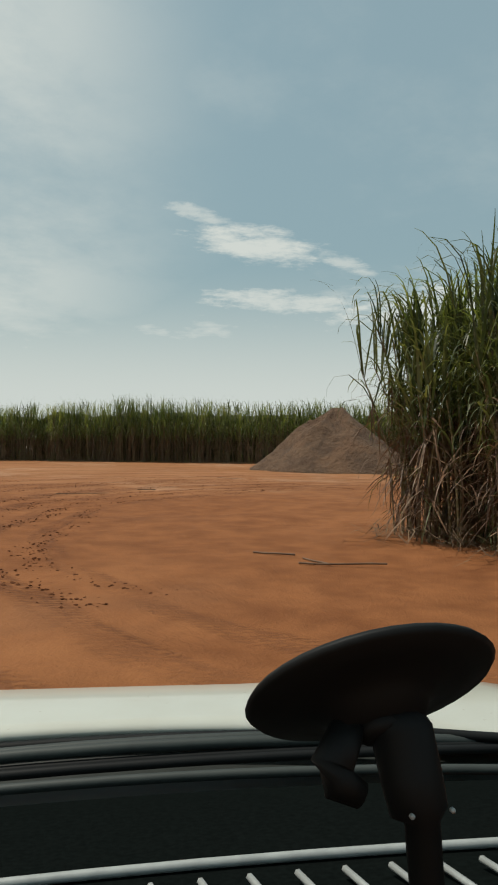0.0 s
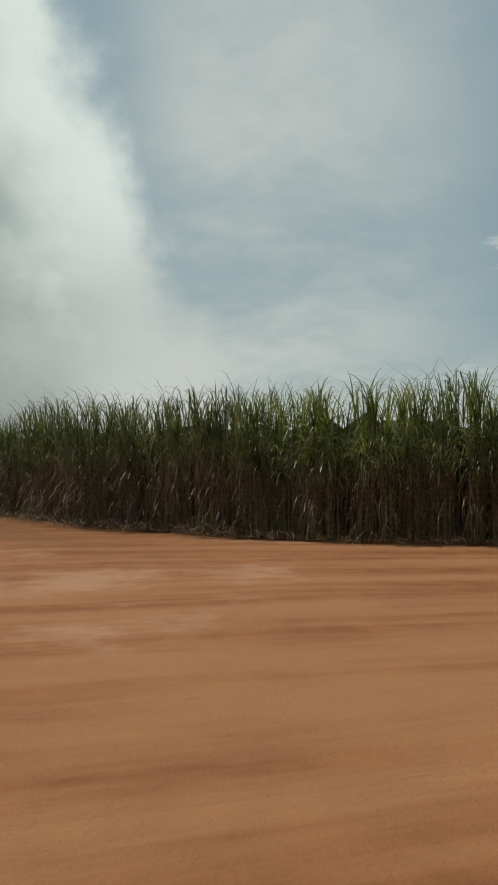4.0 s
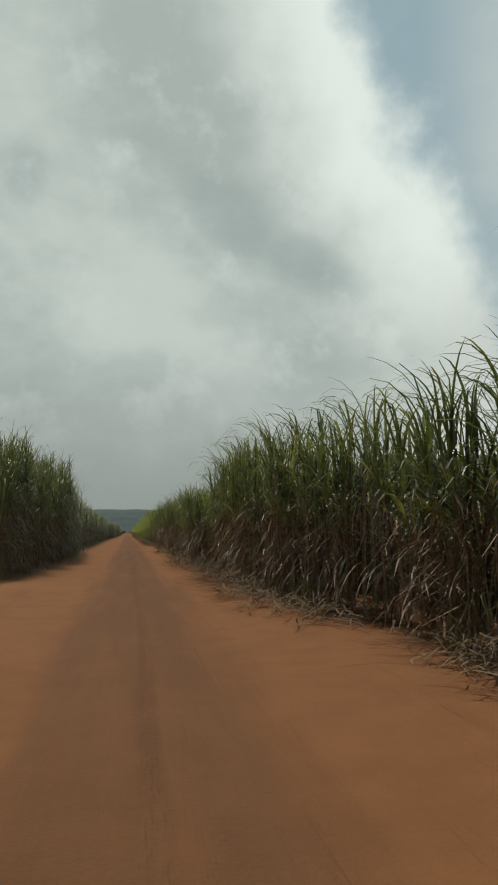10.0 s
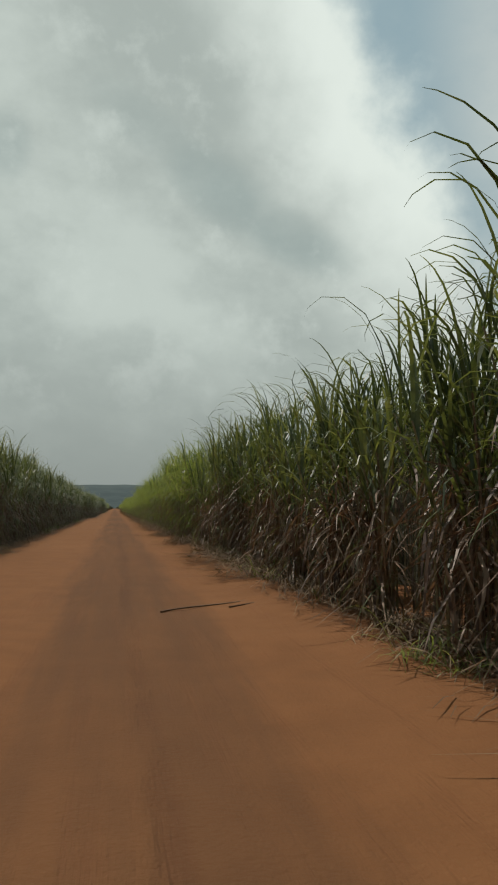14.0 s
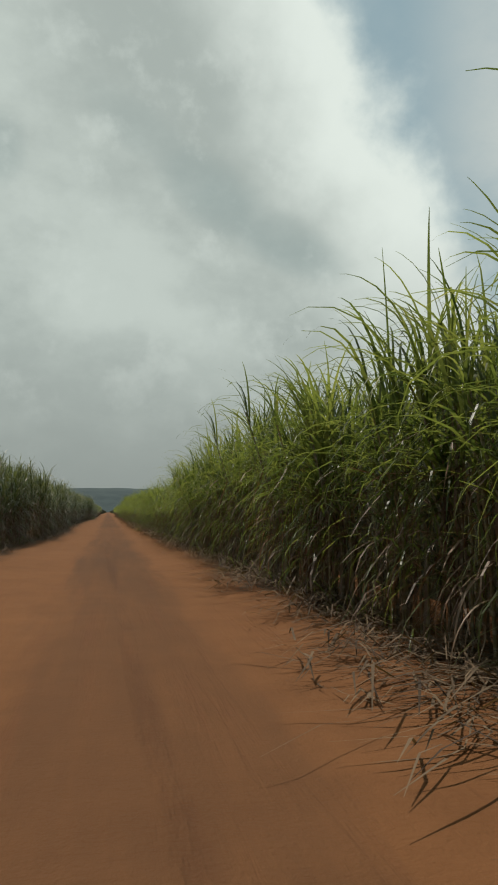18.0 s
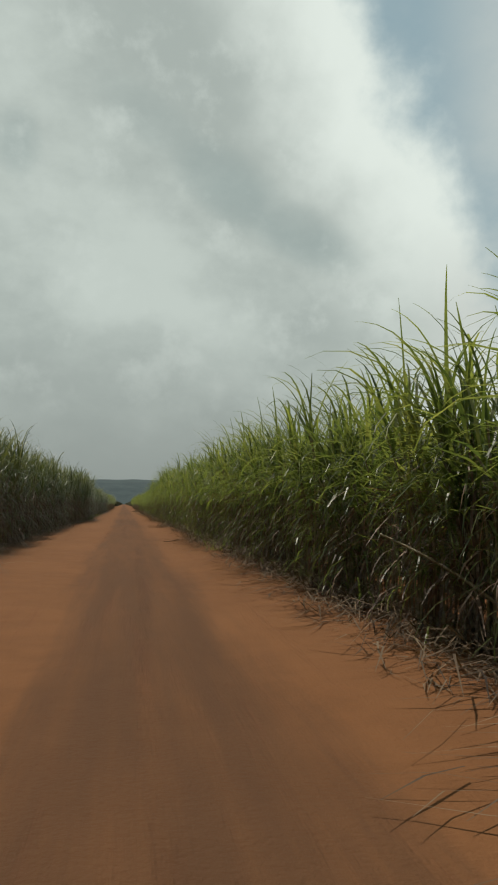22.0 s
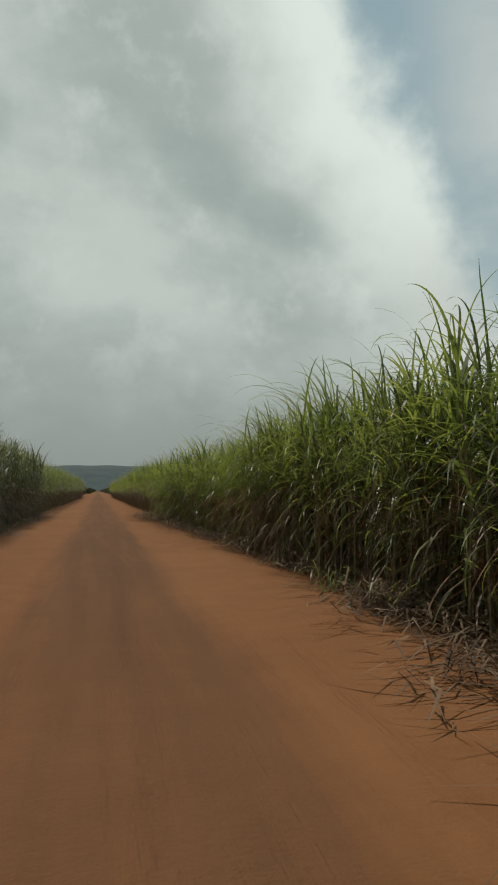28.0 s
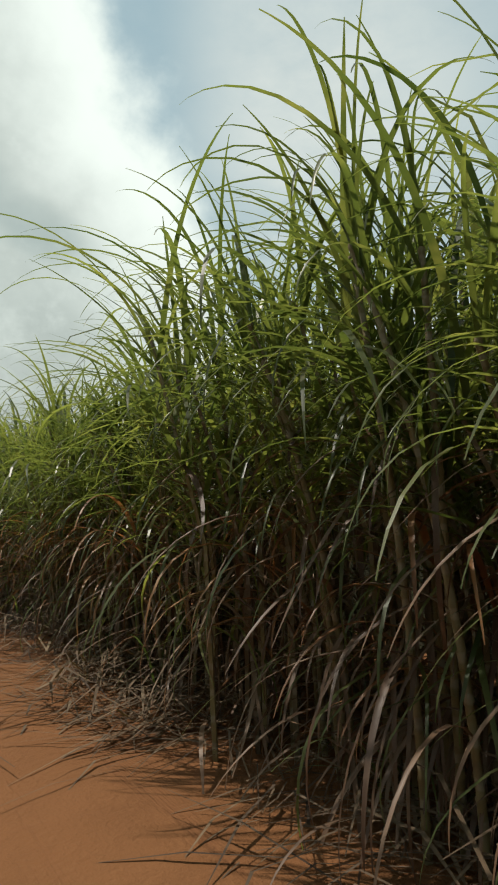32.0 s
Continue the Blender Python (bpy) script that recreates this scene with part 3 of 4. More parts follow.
def cane_plant(rng, stalks, green, dry, x, y, height, full, out=0.0, kind=OLD):
    """One stool of cane at (x, y): leaning stalks, green tops, dead leaves hanging below. out: how far it leans to -y."""
    tilt = rng.gauss(0, 0.14)
    for _ in range(rng.randint(*kind["stalks"]) if full else 4):
        bx, by = x + rng.gauss(0, kind["spread"]), y + rng.gauss(0, kind["spread"])
        h = height * rng.uniform(0.52, 0.70)
        tx, ty = bx + tilt + rng.gauss(0, 0.16), by + rng.gauss(0, 0.14) - out * rng.uniform(0.0, 1.0)
        stalks.stalk((bx, by, -0.05), (tx, ty, h), 0.017, 0.011, 4 if full else 3, 3 if full else 2)

        def at(z):
            q = z / h
            return (bx + (tx - bx) * q * q, by + (ty - by) * q * q, z)

        def heading(spread):
            if out and rng.random() < 0.6:
                return -math.pi / 2 + rng.gauss(0, spread)
            return rng.uniform(0, 2 * math.pi)
        for i in range(kind["spindle"] if full else 3):        # spindle: steep, tips bent over
            green.leaf(at(h * rng.uniform(0.90, 1.0)), heading(1.4), radians(rng.uniform(*kind["spindle_el"])), (height - h) * rng.uniform(0.72, 1.08),
                       radians(rng.uniform(*kind["spindle_droop"])), rng.uniform(0.032, 0.056), 7 if full else 4, rng.gauss(0, 0.3), kind["spindle_late"])
        for i in range(kind["arch"] if full else 4):           # arching leaves
            green.leaf(at(h * rng.uniform(0.58, 0.97)), heading(1.1), radians(rng.uniform(*kind["arch_el"])), rng.uniform(*kind["arch_len"]),
                       radians(rng.uniform(*kind["arch_droop"])), rng.uniform(0.030, 0.052), 5 if full else 3, rng.gauss(0, 0.5), kind["arch_late"])
        if full:
            for i in range(kind["low"]):                       # low leaves, half withered
                (green if rng.random() < kind["low_green"] else dry).leaf(at(h * rng.uniform(0.22, 0.70)), heading(0.9), radians(rng.uniform(10, 55)), rng.uniform(0.6, 1.2),
                                                                         radians(rng.uniform(70, 140)), rng.uniform(0.022, 0.040), 5, rng.gauss(0, 0.5), 1.2)
        for i in range(kind["dead"] if full else 2):           # dead leaves hanging along the stalk
            dry.leaf(at(h * rng.uniform(0.16, 0.84)), heading(1.2), radians(rng.uniform(-75, 5)), rng.uniform(0.45, 1.0),
                     radians(rng.uniform(5, 60)), rng.uniform(0.022, 0.05), 3 if full else 2, rng.gauss(0, 0.7), 1.0)
    if full:
        for _ in range(5):                                     # trash and young shoots round the foot
            dry.leaf((x + rng.gauss(0, 0.25), y - 0.12 + rng.gauss(0, 0.2), rng.uniform(0.05, 0.4)), rng.uniform(0, 6.28), radians(rng.uniform(-10, 60)), rng.uniform(0.4, 0.9),
                     radians(rng.uniform(60, 150)), rng.uniform(0.02, 0.035), 4, rng.gauss(0, 0.6), 1.2)
        if rng.random() < 0.4:
            for _ in range(5):
                green.leaf((x + rng.gauss(0, 0.12), y - 0.25 + rng.gauss(0, 0.12), 0.0), -math.pi / 2 + rng.gauss(0, 1.0), radians(rng.uniform(50, 82)), rng.uniform(0.5, 1.25),
                           radians(rng.uniform(60, 150)), 0.024, 5, rng.gauss(0, 0.4), 1.3)


STRIP = 4.0


def cane_strip(seed, height, full=True, rows=3, kind=OLD):
    """Meshes of a stretch of cane edge, 4 m along x; the field lies towards +y."""
    rng = random.Random(seed)
    s, g, d = Ribbons(), Ribbons(), Ribbons()
    for row, (gap, dens, detail) in enumerate(((0.0, 0.62, full), (0.60, 0.58, False), (1.2, 1.0, False))[:rows]):
        n = int(STRIP / dens)
        fine = FINE[0]
        FINE[0] = min(fine, 1.4) if row else fine
        for i in range(n):
            x = (i + 0.5) * STRIP / n + rng.gauss(0, 0.11)
            y = gap + rng.gauss(0, 0.15)
            h = height * (1 + kind["uneven"] * max(-1.8, min(1.5, rng.gauss(0, 1))))
            if row == 0:
                h *= 0.96
            cane_plant(rng, s, g, d, x, y, h, detail, 0.30 if row == 0 else 0.0, kind)
        FINE[0] = fine
    return [mesh_from(n, r.v, r.f, [m]) for n, r, m in (("stalks", s, STALK), ("green_leaves", g, kind["leaf"]), ("dry_leaves", d, DRY))]


strip_kinds = [cane_strip(11 + i, 3.95) for i in range(7)]
even_kinds = [cane_strip(171 + i, 3.95, kind=EVEN) for i in range(4)]
young_kinds = [cane_strip(151 + i, 3.95, kind=YOUNG) for i in range(7)]
FINE[0], SLIM[0] = 2, 0.82
near_kinds = [cane_strip(91 + i, 3.95, kind=YOUNG) for i in range(3)]
SLIM[0] = 1.0
FINE[0] = 0.67
left_kinds = [cane_strip(51 + i, 3.95, True, 2, BUSHY) for i in range(5)]
thin_kinds = [cane_strip(31 + i, 3.95, False, kind=YOUNG) for i in range(3)]
back_kinds = [cane_strip(35 + i, 3.95, False) for i in range(3)]
YOUNG_FROM = 97.0                      # where the younger cane begins, along the road


def cane_field(label):
    return tagged(new("sugar_cane_field"), label, "sugar cane", "sugar cane fields", "stuff")


FIELD_RIGHT = cane_field("dense tall sugar cane with green tops and dry brown leaves below, along the red track and the clearing")
FIELD_LEFT = cane_field("dense tall sugar cane across the red track, green above brown dead leaves")
FIELD_START = cane_field("block of tall sugar cane beside the clearing, brown below and green above")
FIELD_FAR = cane_field("distant closed sugar cane on both sides of the track")


def cane_edge(ax, ay, bx, by, grow=1.0, kinds=strip_kinds, seed=0, field=FIELD_RIGHT):
    """Stands of cane along the line a-b, the field on its left-hand side."""
    rng = random.Random(seed)
    length = math.hypot(bx - ax, by - ay)
    n = max(1, round(length / STRIP))
    turn = math.atan2(by - ay, bx - ax)
    for i in range(n):
        k = rng.randrange(len(kinds))
        q = i / n
        x, y = ax + (bx - ax) * q, ay + (by - ay) * q
        g = (grow(y) if callable(grow) else grow) * (rng.uniform(0.93, 1.06) if y > -30 else rng.uniform(0.98, 1.02))
        use = kinds
        if kinds is strip_kinds and y > YOUNG_FROM:
            use = near_kinds if x > 2 and 297 < y < 314 else young_kinds
        elif kinds is strip_kinds and y < -33 and field is FIELD_RIGHT:
            use = even_kinds
        for name, me in zip(("stalks", "green_leaves", "dry_leaves"), use[k % len(use)]):
            ob = part(name, me, field)
            ob.location, ob.rotation_euler, ob.scale = (x, y, 0), (0, 0, turn), (length / n / STRIP, 1.0, g)


def shaded_mass(field, outline_fn, x0, x1, y0, y1, step, height):
    """Inside of a field behind its edge: closed lumpy leafy mass, coloured as shade."""
    rng = random.Random(5)
    nx, ny = int((x1 - x0) / step) + 1, int((y1 - y0) / step) + 1
    verts, faces, ids = [], [], {}
    for j in range(ny):
        for i in range(nx):
            x, y = x0 + i * step, y0 + j * step
            if outline_fn(x, y):
                ids[i, j] = len(verts)
                verts.append((x + rng.uniform(-0.3, 0.3) * step, y + rng.uniform(-0.3, 0.3) * step, (height(y) if callable(height) else height) + rng.uniform(-0.45, 0.35)))
    for (i, j), a in ids.items():
        q = [(i, j), (i + 1, j), (i + 1, j + 1), (i, j + 1)]
        if all(k in ids for k in q):
            faces.append([ids[k] for k in q])
    count = {}
    for f in faces:
        for a, b in zip(f, f[1:] + f[:1]):
            count[a, b] = 1
    low = {}
    for a, b in list(count):
        if (b, a) not in count:
            for k in (a, b):
                if k not in low:
                    low[k] = len(verts)
                    verts.append((verts[k][0], verts[k][1], -0.1))
            faces.append([b, a, low[a], low[b]])
    part("shaded_mass", mesh_from("shaded_mass", verts, faces, [INNER_SHADE]), field)


def inner_shade_material():
    m, nt, b = material("shaded leafy inside of the cane")
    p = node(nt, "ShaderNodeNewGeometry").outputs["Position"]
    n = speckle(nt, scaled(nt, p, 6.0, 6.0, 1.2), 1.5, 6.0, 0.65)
    # leaf tones kept dark, to stand for the shade between the stalks
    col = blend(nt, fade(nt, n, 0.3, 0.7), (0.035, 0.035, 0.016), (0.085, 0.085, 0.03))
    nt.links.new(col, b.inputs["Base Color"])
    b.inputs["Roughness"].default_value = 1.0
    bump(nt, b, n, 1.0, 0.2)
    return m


INNER_SHADE = inner_shade_material()

# field on the right of the road: its edge runs along the clearing, turns, and follows the road
RIGHT_EDGE = [(36.0, -86.0), (24.0, -66.0), (15.0, -51.0), (9.0, -42.5), (5.0, -36.0), (3.3, -29.0), (3.3, 5.0), (4.1, 13.0), (4.2, 21.0), (3.3, 26.0), (3.3, 294.0), (3.8, 302.0), (3.8, 311.0), (3.4, 319.0), (3.3, 331.0)]
LEFT_GAP = (20.0, 34.0)


def right_edge_x(y):
    for (xa, ya), (xb, yb) in zip(RIGHT_EDGE, RIGHT_EDGE[1:]):
        if ya <= y <= yb:
            return xa + (xb - xa) * (y - ya) / (yb - ya)
    return 1e9


# how tall the cane stands, every 6 m along the road from y = -30
RIGHT_GROWTH = [1.08, 1.15, 1.13, 1.06, 0.97, 0.98, 0.98, 0.97, 0.9, 0.9, 1.02, 1.04, 0.9, 0.92, 1.0, 1.0, 1.03, 1.01, 1.01, 1.04, 1.05, 1.08, 1.14, 1.13, 1.08, 0.99, 1.03, 1.08, 1.06, 1.09,
                1.12, 0.99, 0.95, 0.92, 0.8, 0.87, 0.88, 0.82, 0.84, 0.89, 0.88, 0.89, 0.91, 0.92, 0.97, 0.99, 0.98, 1.0, 1.08, 1.1, 0.98, 0.84, 0.80, 0.79, 0.82, 0.90, 0.92, 0.84, 0.80]
LEFT_GROWTH = [(-10, 1.08), (30, 1.08), (34, 1.34), (46, 1.28), (54, 1.12), (62, 1.08), (110, 1.05), (165, 1.0), (175, 0.92), (220, 1.0), (256, 1.06), (266, 1.14), (269, 0.9), (300, 0.95), (340, 0.95)]


def right_growth(y):
    return float(np.interp(y, [-86, -60, -52, -45, -40, -35, -33], [1.32, 1.28, 1.26, 1.29, 1.17, 1.08, 1.06])) if y < -33 else float(np.interp(y, [6 * i - 30 for i in range(len(RIGHT_GROWTH))], RIGHT_GROWTH))


def left_growth(y):
    return float(np.interp(y, [a for a, _ in LEFT_GROWTH], [b for _, b in LEFT_GROWTH]))


for k, ((xa, ya), (xb, yb)) in enumerate(zip(RIGHT_EDGE, RIGHT_EDGE[1:])):
    # field on the right hand when going along the road: run the strips backwards
    cane_edge(xb, yb, xa, ya, right_growth, seed=20 + k)
for k, ((xa, ya), (xb, yb)) in enumerate(zip(RIGHT_EDGE[:5], RIGHT_EDGE[1:6])):      # the clearing's edge stands thicker
    cane_edge(xb + 0.9, yb + 0.5, xa + 0.9, ya + 0.5, lambda y: right_growth(y) * 0.96, back_kinds, seed=130 + k)
cane_edge(-3.1, LEFT_GAP[0] - 24, -3.1, LEFT_GAP[0], 1.08, left_kinds, 41, FIELD_LEFT)
LEFT_EDGE = [(-4.0, LEFT_GAP[1]), (-3.2, 48.0), (-4.2, 66.0), (-4.3, 160.0), (-3.5, 172.0), (-3.5, 188.0), (-4.0, 200.0), (-4.0, 252.0), (-3.2, 258.0), (-3.3, 267.0), (-3.8, 270.0), (-3.5, 332.0)]
for k, ((xa, ya), (xb, yb)) in enumerate(zip(LEFT_EDGE, LEFT_EDGE[1:])):
    cane_edge(xa, ya, xb, yb, left_growth, left_kinds, 60 + k, FIELD_LEFT)
cane_edge(3.3, 451.0, 3.3, 331.0, 0.86, thin_kinds, 44, FIELD_FAR)
cane_edge(-3.5, 332.0, -3.5, 452.0, 0.93, thin_kinds, 45, FIELD_FAR)
cane_edge(4.55, 316.0, 4.55, 296.0, lambda y: right_growth(y) * 0.92, left_kinds, 46)      # thicker where the track bends into the cane
cane_edge(-12.0, LEFT_GAP[1], -4.0, LEFT_GAP[1], 1.34, left_kinds, 43, FIELD_LEFT)
# added masses behind the edges: they block light and read as shade between plants
shaded_mass(FIELD_RIGHT, lambda x, y: x > right_edge_x(y) + (1.9 if y < -29 else 2.0 if y > 297 else 1.0), 4, 60, -86, 331, 1.0, lambda y: 2.95 * right_growth(y) if y > -29 else 2.75 * right_growth(y))
shaded_mass(FIELD_LEFT, lambda x, y: x < -5.3 and not (LEFT_GAP[0] - 1.5 < y < LEFT_GAP[1] + 2), -60, -4, -4, 332, 1.0, 2.6)
shaded_mass(FIELD_FAR, lambda x, y: abs(x) > 4.4, -120, 120, 333, 653, 2.2, 2.9)
shaded_mass(FIELD_RIGHT, lambda x, y: True, 62, 242, -86, 640, 6.0, 2.7)          # the fields go on
shaded_mass(FIELD_LEFT, lambda x, y: not (LEFT_GAP[0] - 1.5 < y < LEFT_GAP[1] + 2), -242, -62, -4, 640, 6.0, 2.7)
shaded_mass(FIELD_FAR, lambda x, y: abs(x) > 3.4, -26, 26, 655, 2200, 2.4, 2.9)
# block beside the start
C0 = Vector((-18.17, -74.79))
BACK, SIDE = Vector((-0.55, -0.835)), Vector((0.835, -0.55))
E0, S0 = C0 + BACK * 16, C0 + SIDE * 12
cane_edge(C0.x, C0.y, E0.x, E0.y, 1.18, strip_kinds, 51, FIELD_START)
cane_edge(S0.x, S0.y, C0.x, C0.y, 1.12, strip_kinds, 52, FIELD_START)
for off, seed in ((0.35, 54), (0.8, 55)):
    F0 = C0 + BACK * 0.1 + SIDE * off
    cane_edge(F0.x, F0.y, F0.x + BACK.x * 8, F0.y + BACK.y * 8, 1.15, even_kinds, seed, FIELD_START)
D0 = C0 + BACK * 0.5 + SIDE * 0.6
cane_edge(D0.x, D0.y, D0.x + BACK.x * 12, D0.y + BACK.y * 12, 1.16, left_kinds, 53, FIELD_START)
shaded_mass(FIELD_START, lambda x, y: (Vector((x, y)) - C0).dot(BACK) > 1.0 and 1.0 < (Vector((x, y)) - C0).dot(SIDE) < 12 and (Vector((x, y)) - C0).dot(BACK) < 16, -34, 4, -98, -72, 0.7, 3.0)


# ---- dead leaves along the road ----
TRASH = leaf_material("rotting cane leaf", (0.055, 0.034, 0.022), (0.205, 0.138, 0.082), (0.29, 0.215, 0.135), 0.1, 0.5, 0.9)


def litter_strip(seed, amount, reach, heaps=32):
    rng = random.Random(seed)
    d = Ribbons()
    for _ in range(amount):                                    # loose blades, most of them pointing out on to the earth
        y = 0.35 - min(abs(rng.gauss(0, reach)), rng.uniform(1.0, 2.3))
        az = rng.uniform(0, 6.28) if rng.random() < 0.45 else -math.pi / 2 + rng.gauss(0, 0.6)
        d.leaf((rng.uniform(0, STRIP), y, rng.uniform(0.02, 0.09)), az, radians(rng.uniform(0, 14)), rng.uniform(0.25, 1.0), radians(rng.uniform(8, 35)), rng.uniform(0.010, 0.028), 2, rng.gauss(0, 0.6))
    for _ in range(heaps):                                        # heaps of trash near the foot
        hx, hy = rng.uniform(0.2, STRIP - 0.2), -0.1 - min(1.1, abs(rng.gauss(0, 0.5)))
        for _ in range(13):
            d.leaf((hx + rng.gauss(0, 0.2), hy + rng.gauss(0, 0.14), rng.uniform(0.03, 0.22)), rng.uniform(0, 6.28), radians(rng.uniform(-5, 40)), rng.uniform(0.25, 0.8), radians(rng.uniform(40, 100)), rng.uniform(0.014, 0.036), 2, rng.gauss(0, 0.8))
    return mesh_from("dead_leaves", d.v, d.f, [TRASH])


litter_kinds = [litter_strip(70 + i, amount, reach) for i, (amount, reach) in enumerate(((560, 0.8), (420, 0.6), (680, 0.95), (480, 0.7), (600, 0.85)))]

sparse_litter = [litter_strip(170 + i, 200, 0.6, 12) for i in range(3)]


def leaf_litter(label):
    return tagged(new("dead_leaves"), label, "dead leaves", "dead leaves on the verges", "stuff")


LITTER_RIGHT = leaf_litter("dry cane leaves scattered thickly on the red verge under the cane")
LITTER_LEFT = leaf_litter("dry cane leaves scattered on the verge across the track")
LITTER_START = leaf_litter("dry cane leaves at the foot of the cane block by the clearing")


def litter_edge(ax, ay, bx, by, seed, where=LITTER_RIGHT):
    rng = random.Random(seed)
    length = math.hypot(bx - ax, by - ay)
    n = max(1, round(length / STRIP))
    for i in range(n):
        ob = part("fallen_leaves", rng.choice(sparse_litter if where is LITTER_LEFT or ay < -33 else litter_kinds), where)
        ob.location = (ax + (bx - ax) * i / n, ay + (by - ay) * i / n, 0.02)
        ob.rotation_euler = (0, 0, math.atan2(by - ay, bx - ax))
        ob.scale = (1, rng.uniform(0.65, 1.15), 1)


for k, ((xa, ya), (xb, yb)) in enumerate(zip(RIGHT_EDGE, RIGHT_EDGE[1:])):
    litter_edge(xb, yb, xa, ya, 80 + k)
litter_edge(-3.1, LEFT_GAP[0] - 24, -3.1, LEFT_GAP[0], 90, LITTER_LEFT)
for k, ((xa, ya), (xb, yb)) in enumerate(zip(LEFT_EDGE, LEFT_EDGE[1:])):
    litter_edge(xa, ya, xb, yb, 110 + k, LITTER_LEFT)
litter_edge(C0.x, C0.y, E0.x, E0.y, 92, LITTER_START)
litter_edge(S0.x, S0.y, C0.x, C0.y, 93, LITTER_START)


# ---- single cane plants that stand out at the edge ----
def blade(length, el, droop, width, curl=0.0, late=1.4, segs=11):
    """One leaf with a channelled section, growing from the origin towards +x."""
    verts, faces = [], []
    x = y = z = 0.0
    for i in range(segs + 1):
        q = 1 - (1 - i / segs) ** 1.4
        after = 1 - max(0.0, 1 - (i + 1) / segs) ** 1.4
        step = length * (after - q)
        w = width * 0.5 * min(1.0, 0.5 + 2.5 * q) * max(0.0, 1.0 - q) ** 0.6 + 0.0015
        a = curl * q
        sx, sy = -math.sin(a), math.cos(a)
        verts += [(x + sx * w, y + sy * w, z + 0.4 * w), (x, y, z), (x - sx * w, y - sy * w, z + 0.4 * w)]
        e = el - droop * (0.5 * (q + after)) ** late
        x, y, z = x + math.cos(e) * math.cos(a) * step, y + math.cos(e) * math.sin(a) * step, z + math.sin(e) * step
    for i in range(segs):
        o = 3 * i
        faces += [(o, o + 1, o + 4, o + 3), (o + 1, o + 2, o + 5, o + 4)]
    return verts, faces


def leaf_pool(seed, count, mat, els, lengths, droops, widths, late):
    rng = random.Random(seed)
    return [mesh_from("leaf", *blade(rng.uniform(*lengths), radians(rng.uniform(*els)), radians(rng.uniform(*droops)), rng.uniform(*widths), rng.gauss(0, 0.35), late), [mat], True) for _ in range(count)]


SPIKES = leaf_pool(1, 10, LUSH, (66, 86), (0.85, 1.25), (50, 150), (0.020, 0.034), 2.2)
ARCHES = leaf_pool(2, 14, LUSH, (38, 70), (0.9, 1.5), (90, 150), (0.020, 0.036), 1.6)
STIFF = leaf_pool(4, 12, GREEN, (68, 88), (0.8, 1.2), (60, 185), (0.026, 0.044), 3.0)
BENT = leaf_pool(5, 12, GREEN, (46, 74), (0.75, 1.25), (90, 165), (0.024, 0.042), 2.2)
WITHERED = leaf_pool(3, 12, DRY, (-40, 40), (0.7, 1.4), (60, 130), (0.018, 0.038), 1.1)

RUSTY = leaf_pool(6, 9, RUST, (10, 62), (0.9, 1.5), (90, 150), (0.026, 0.044), 1.5)


def stalk_mesh(rng, height, lean):
    """A jointed stalk with swollen nodes and a hanging sheath line."""
    verts, faces, rings, sides = [], [], [], 7
    n = max(6, int(height / 0.16))
    for j in range(n):
        q = j / (n - 1)
        for dz, fat in ((-0.012, 1.0), (0.0, 1.22), (0.014, 0.98)):
            rings.append((q * height + dz, (0.021 - 0.007 * q) * fat, q))
    for z, r, q in rings:
        for i in range(sides):
            a = 2 * math.pi * i / sides
            verts.append((lean[0] * q * q + r * math.cos(a), lean[1] * q * q + r * math.sin(a), z))
    for j in range(len(rings) - 1):
        o = j * sides
        faces += [(o + i, o + (i + 1) % sides, o + sides + (i + 1) % sides, o + sides + i) for i in range(sides)]
    return mesh_from("stalk", verts, faces, [STALK], True)


def make_cane_plant(seed, height, arching, spikes, arches, label, withered=None):
    """A stool of cane: stalks with their leaves; it leans and arches towards -y."""
    rng = random.Random(seed)
    top = tagged(new("sugar_cane_plant"), label, "sugar cane", "single cane plants")
    for _ in range(rng.randint(3, 4)):
        h = height * rng.uniform(0.50, 0.66)
        lean = (rng.gauss(0, 0.25), -rng.uniform(0.0, 0.45) * arching)
        st = part("stalk", stalk_mesh(rng, h, lean), top)
        st.location = (rng.gauss(0, 0.13), rng.gauss(0, 0.1), -0.04)

        def grow(pool, n, lo, hi, spread, label=""):
            for _ in range(n):
                q = rng.uniform(lo, hi)
                lf = part("leaf", rng.choice(pool), st, label)
                lf.location = (lean[0] * q * q, lean[1] * q * q, h * q)
                az = -90 + rng.gauss(0, spread) if rng.random() < 0.7 else rng.uniform(0, 360)
                k = rng.uniform(0.8, 1.1)
                lf.rotation_euler, lf.scale = (0, 0, radians(az)), (k, k, k)
        grow(spikes, 5, 0.86, 1.0, 80)
        grow(arches, 8, 0.55, 0.98, 60)
        grow(withered or WITHERED, 7, 0.12, 0.72, 65, "withered brown leaf")
    return top


def put(plant, x, y, turn, k):
    copy_thing(plant, pose(x, y, 0, 0, 0, turn) @ Matrix.Diagonal((k, k, k, 1)))


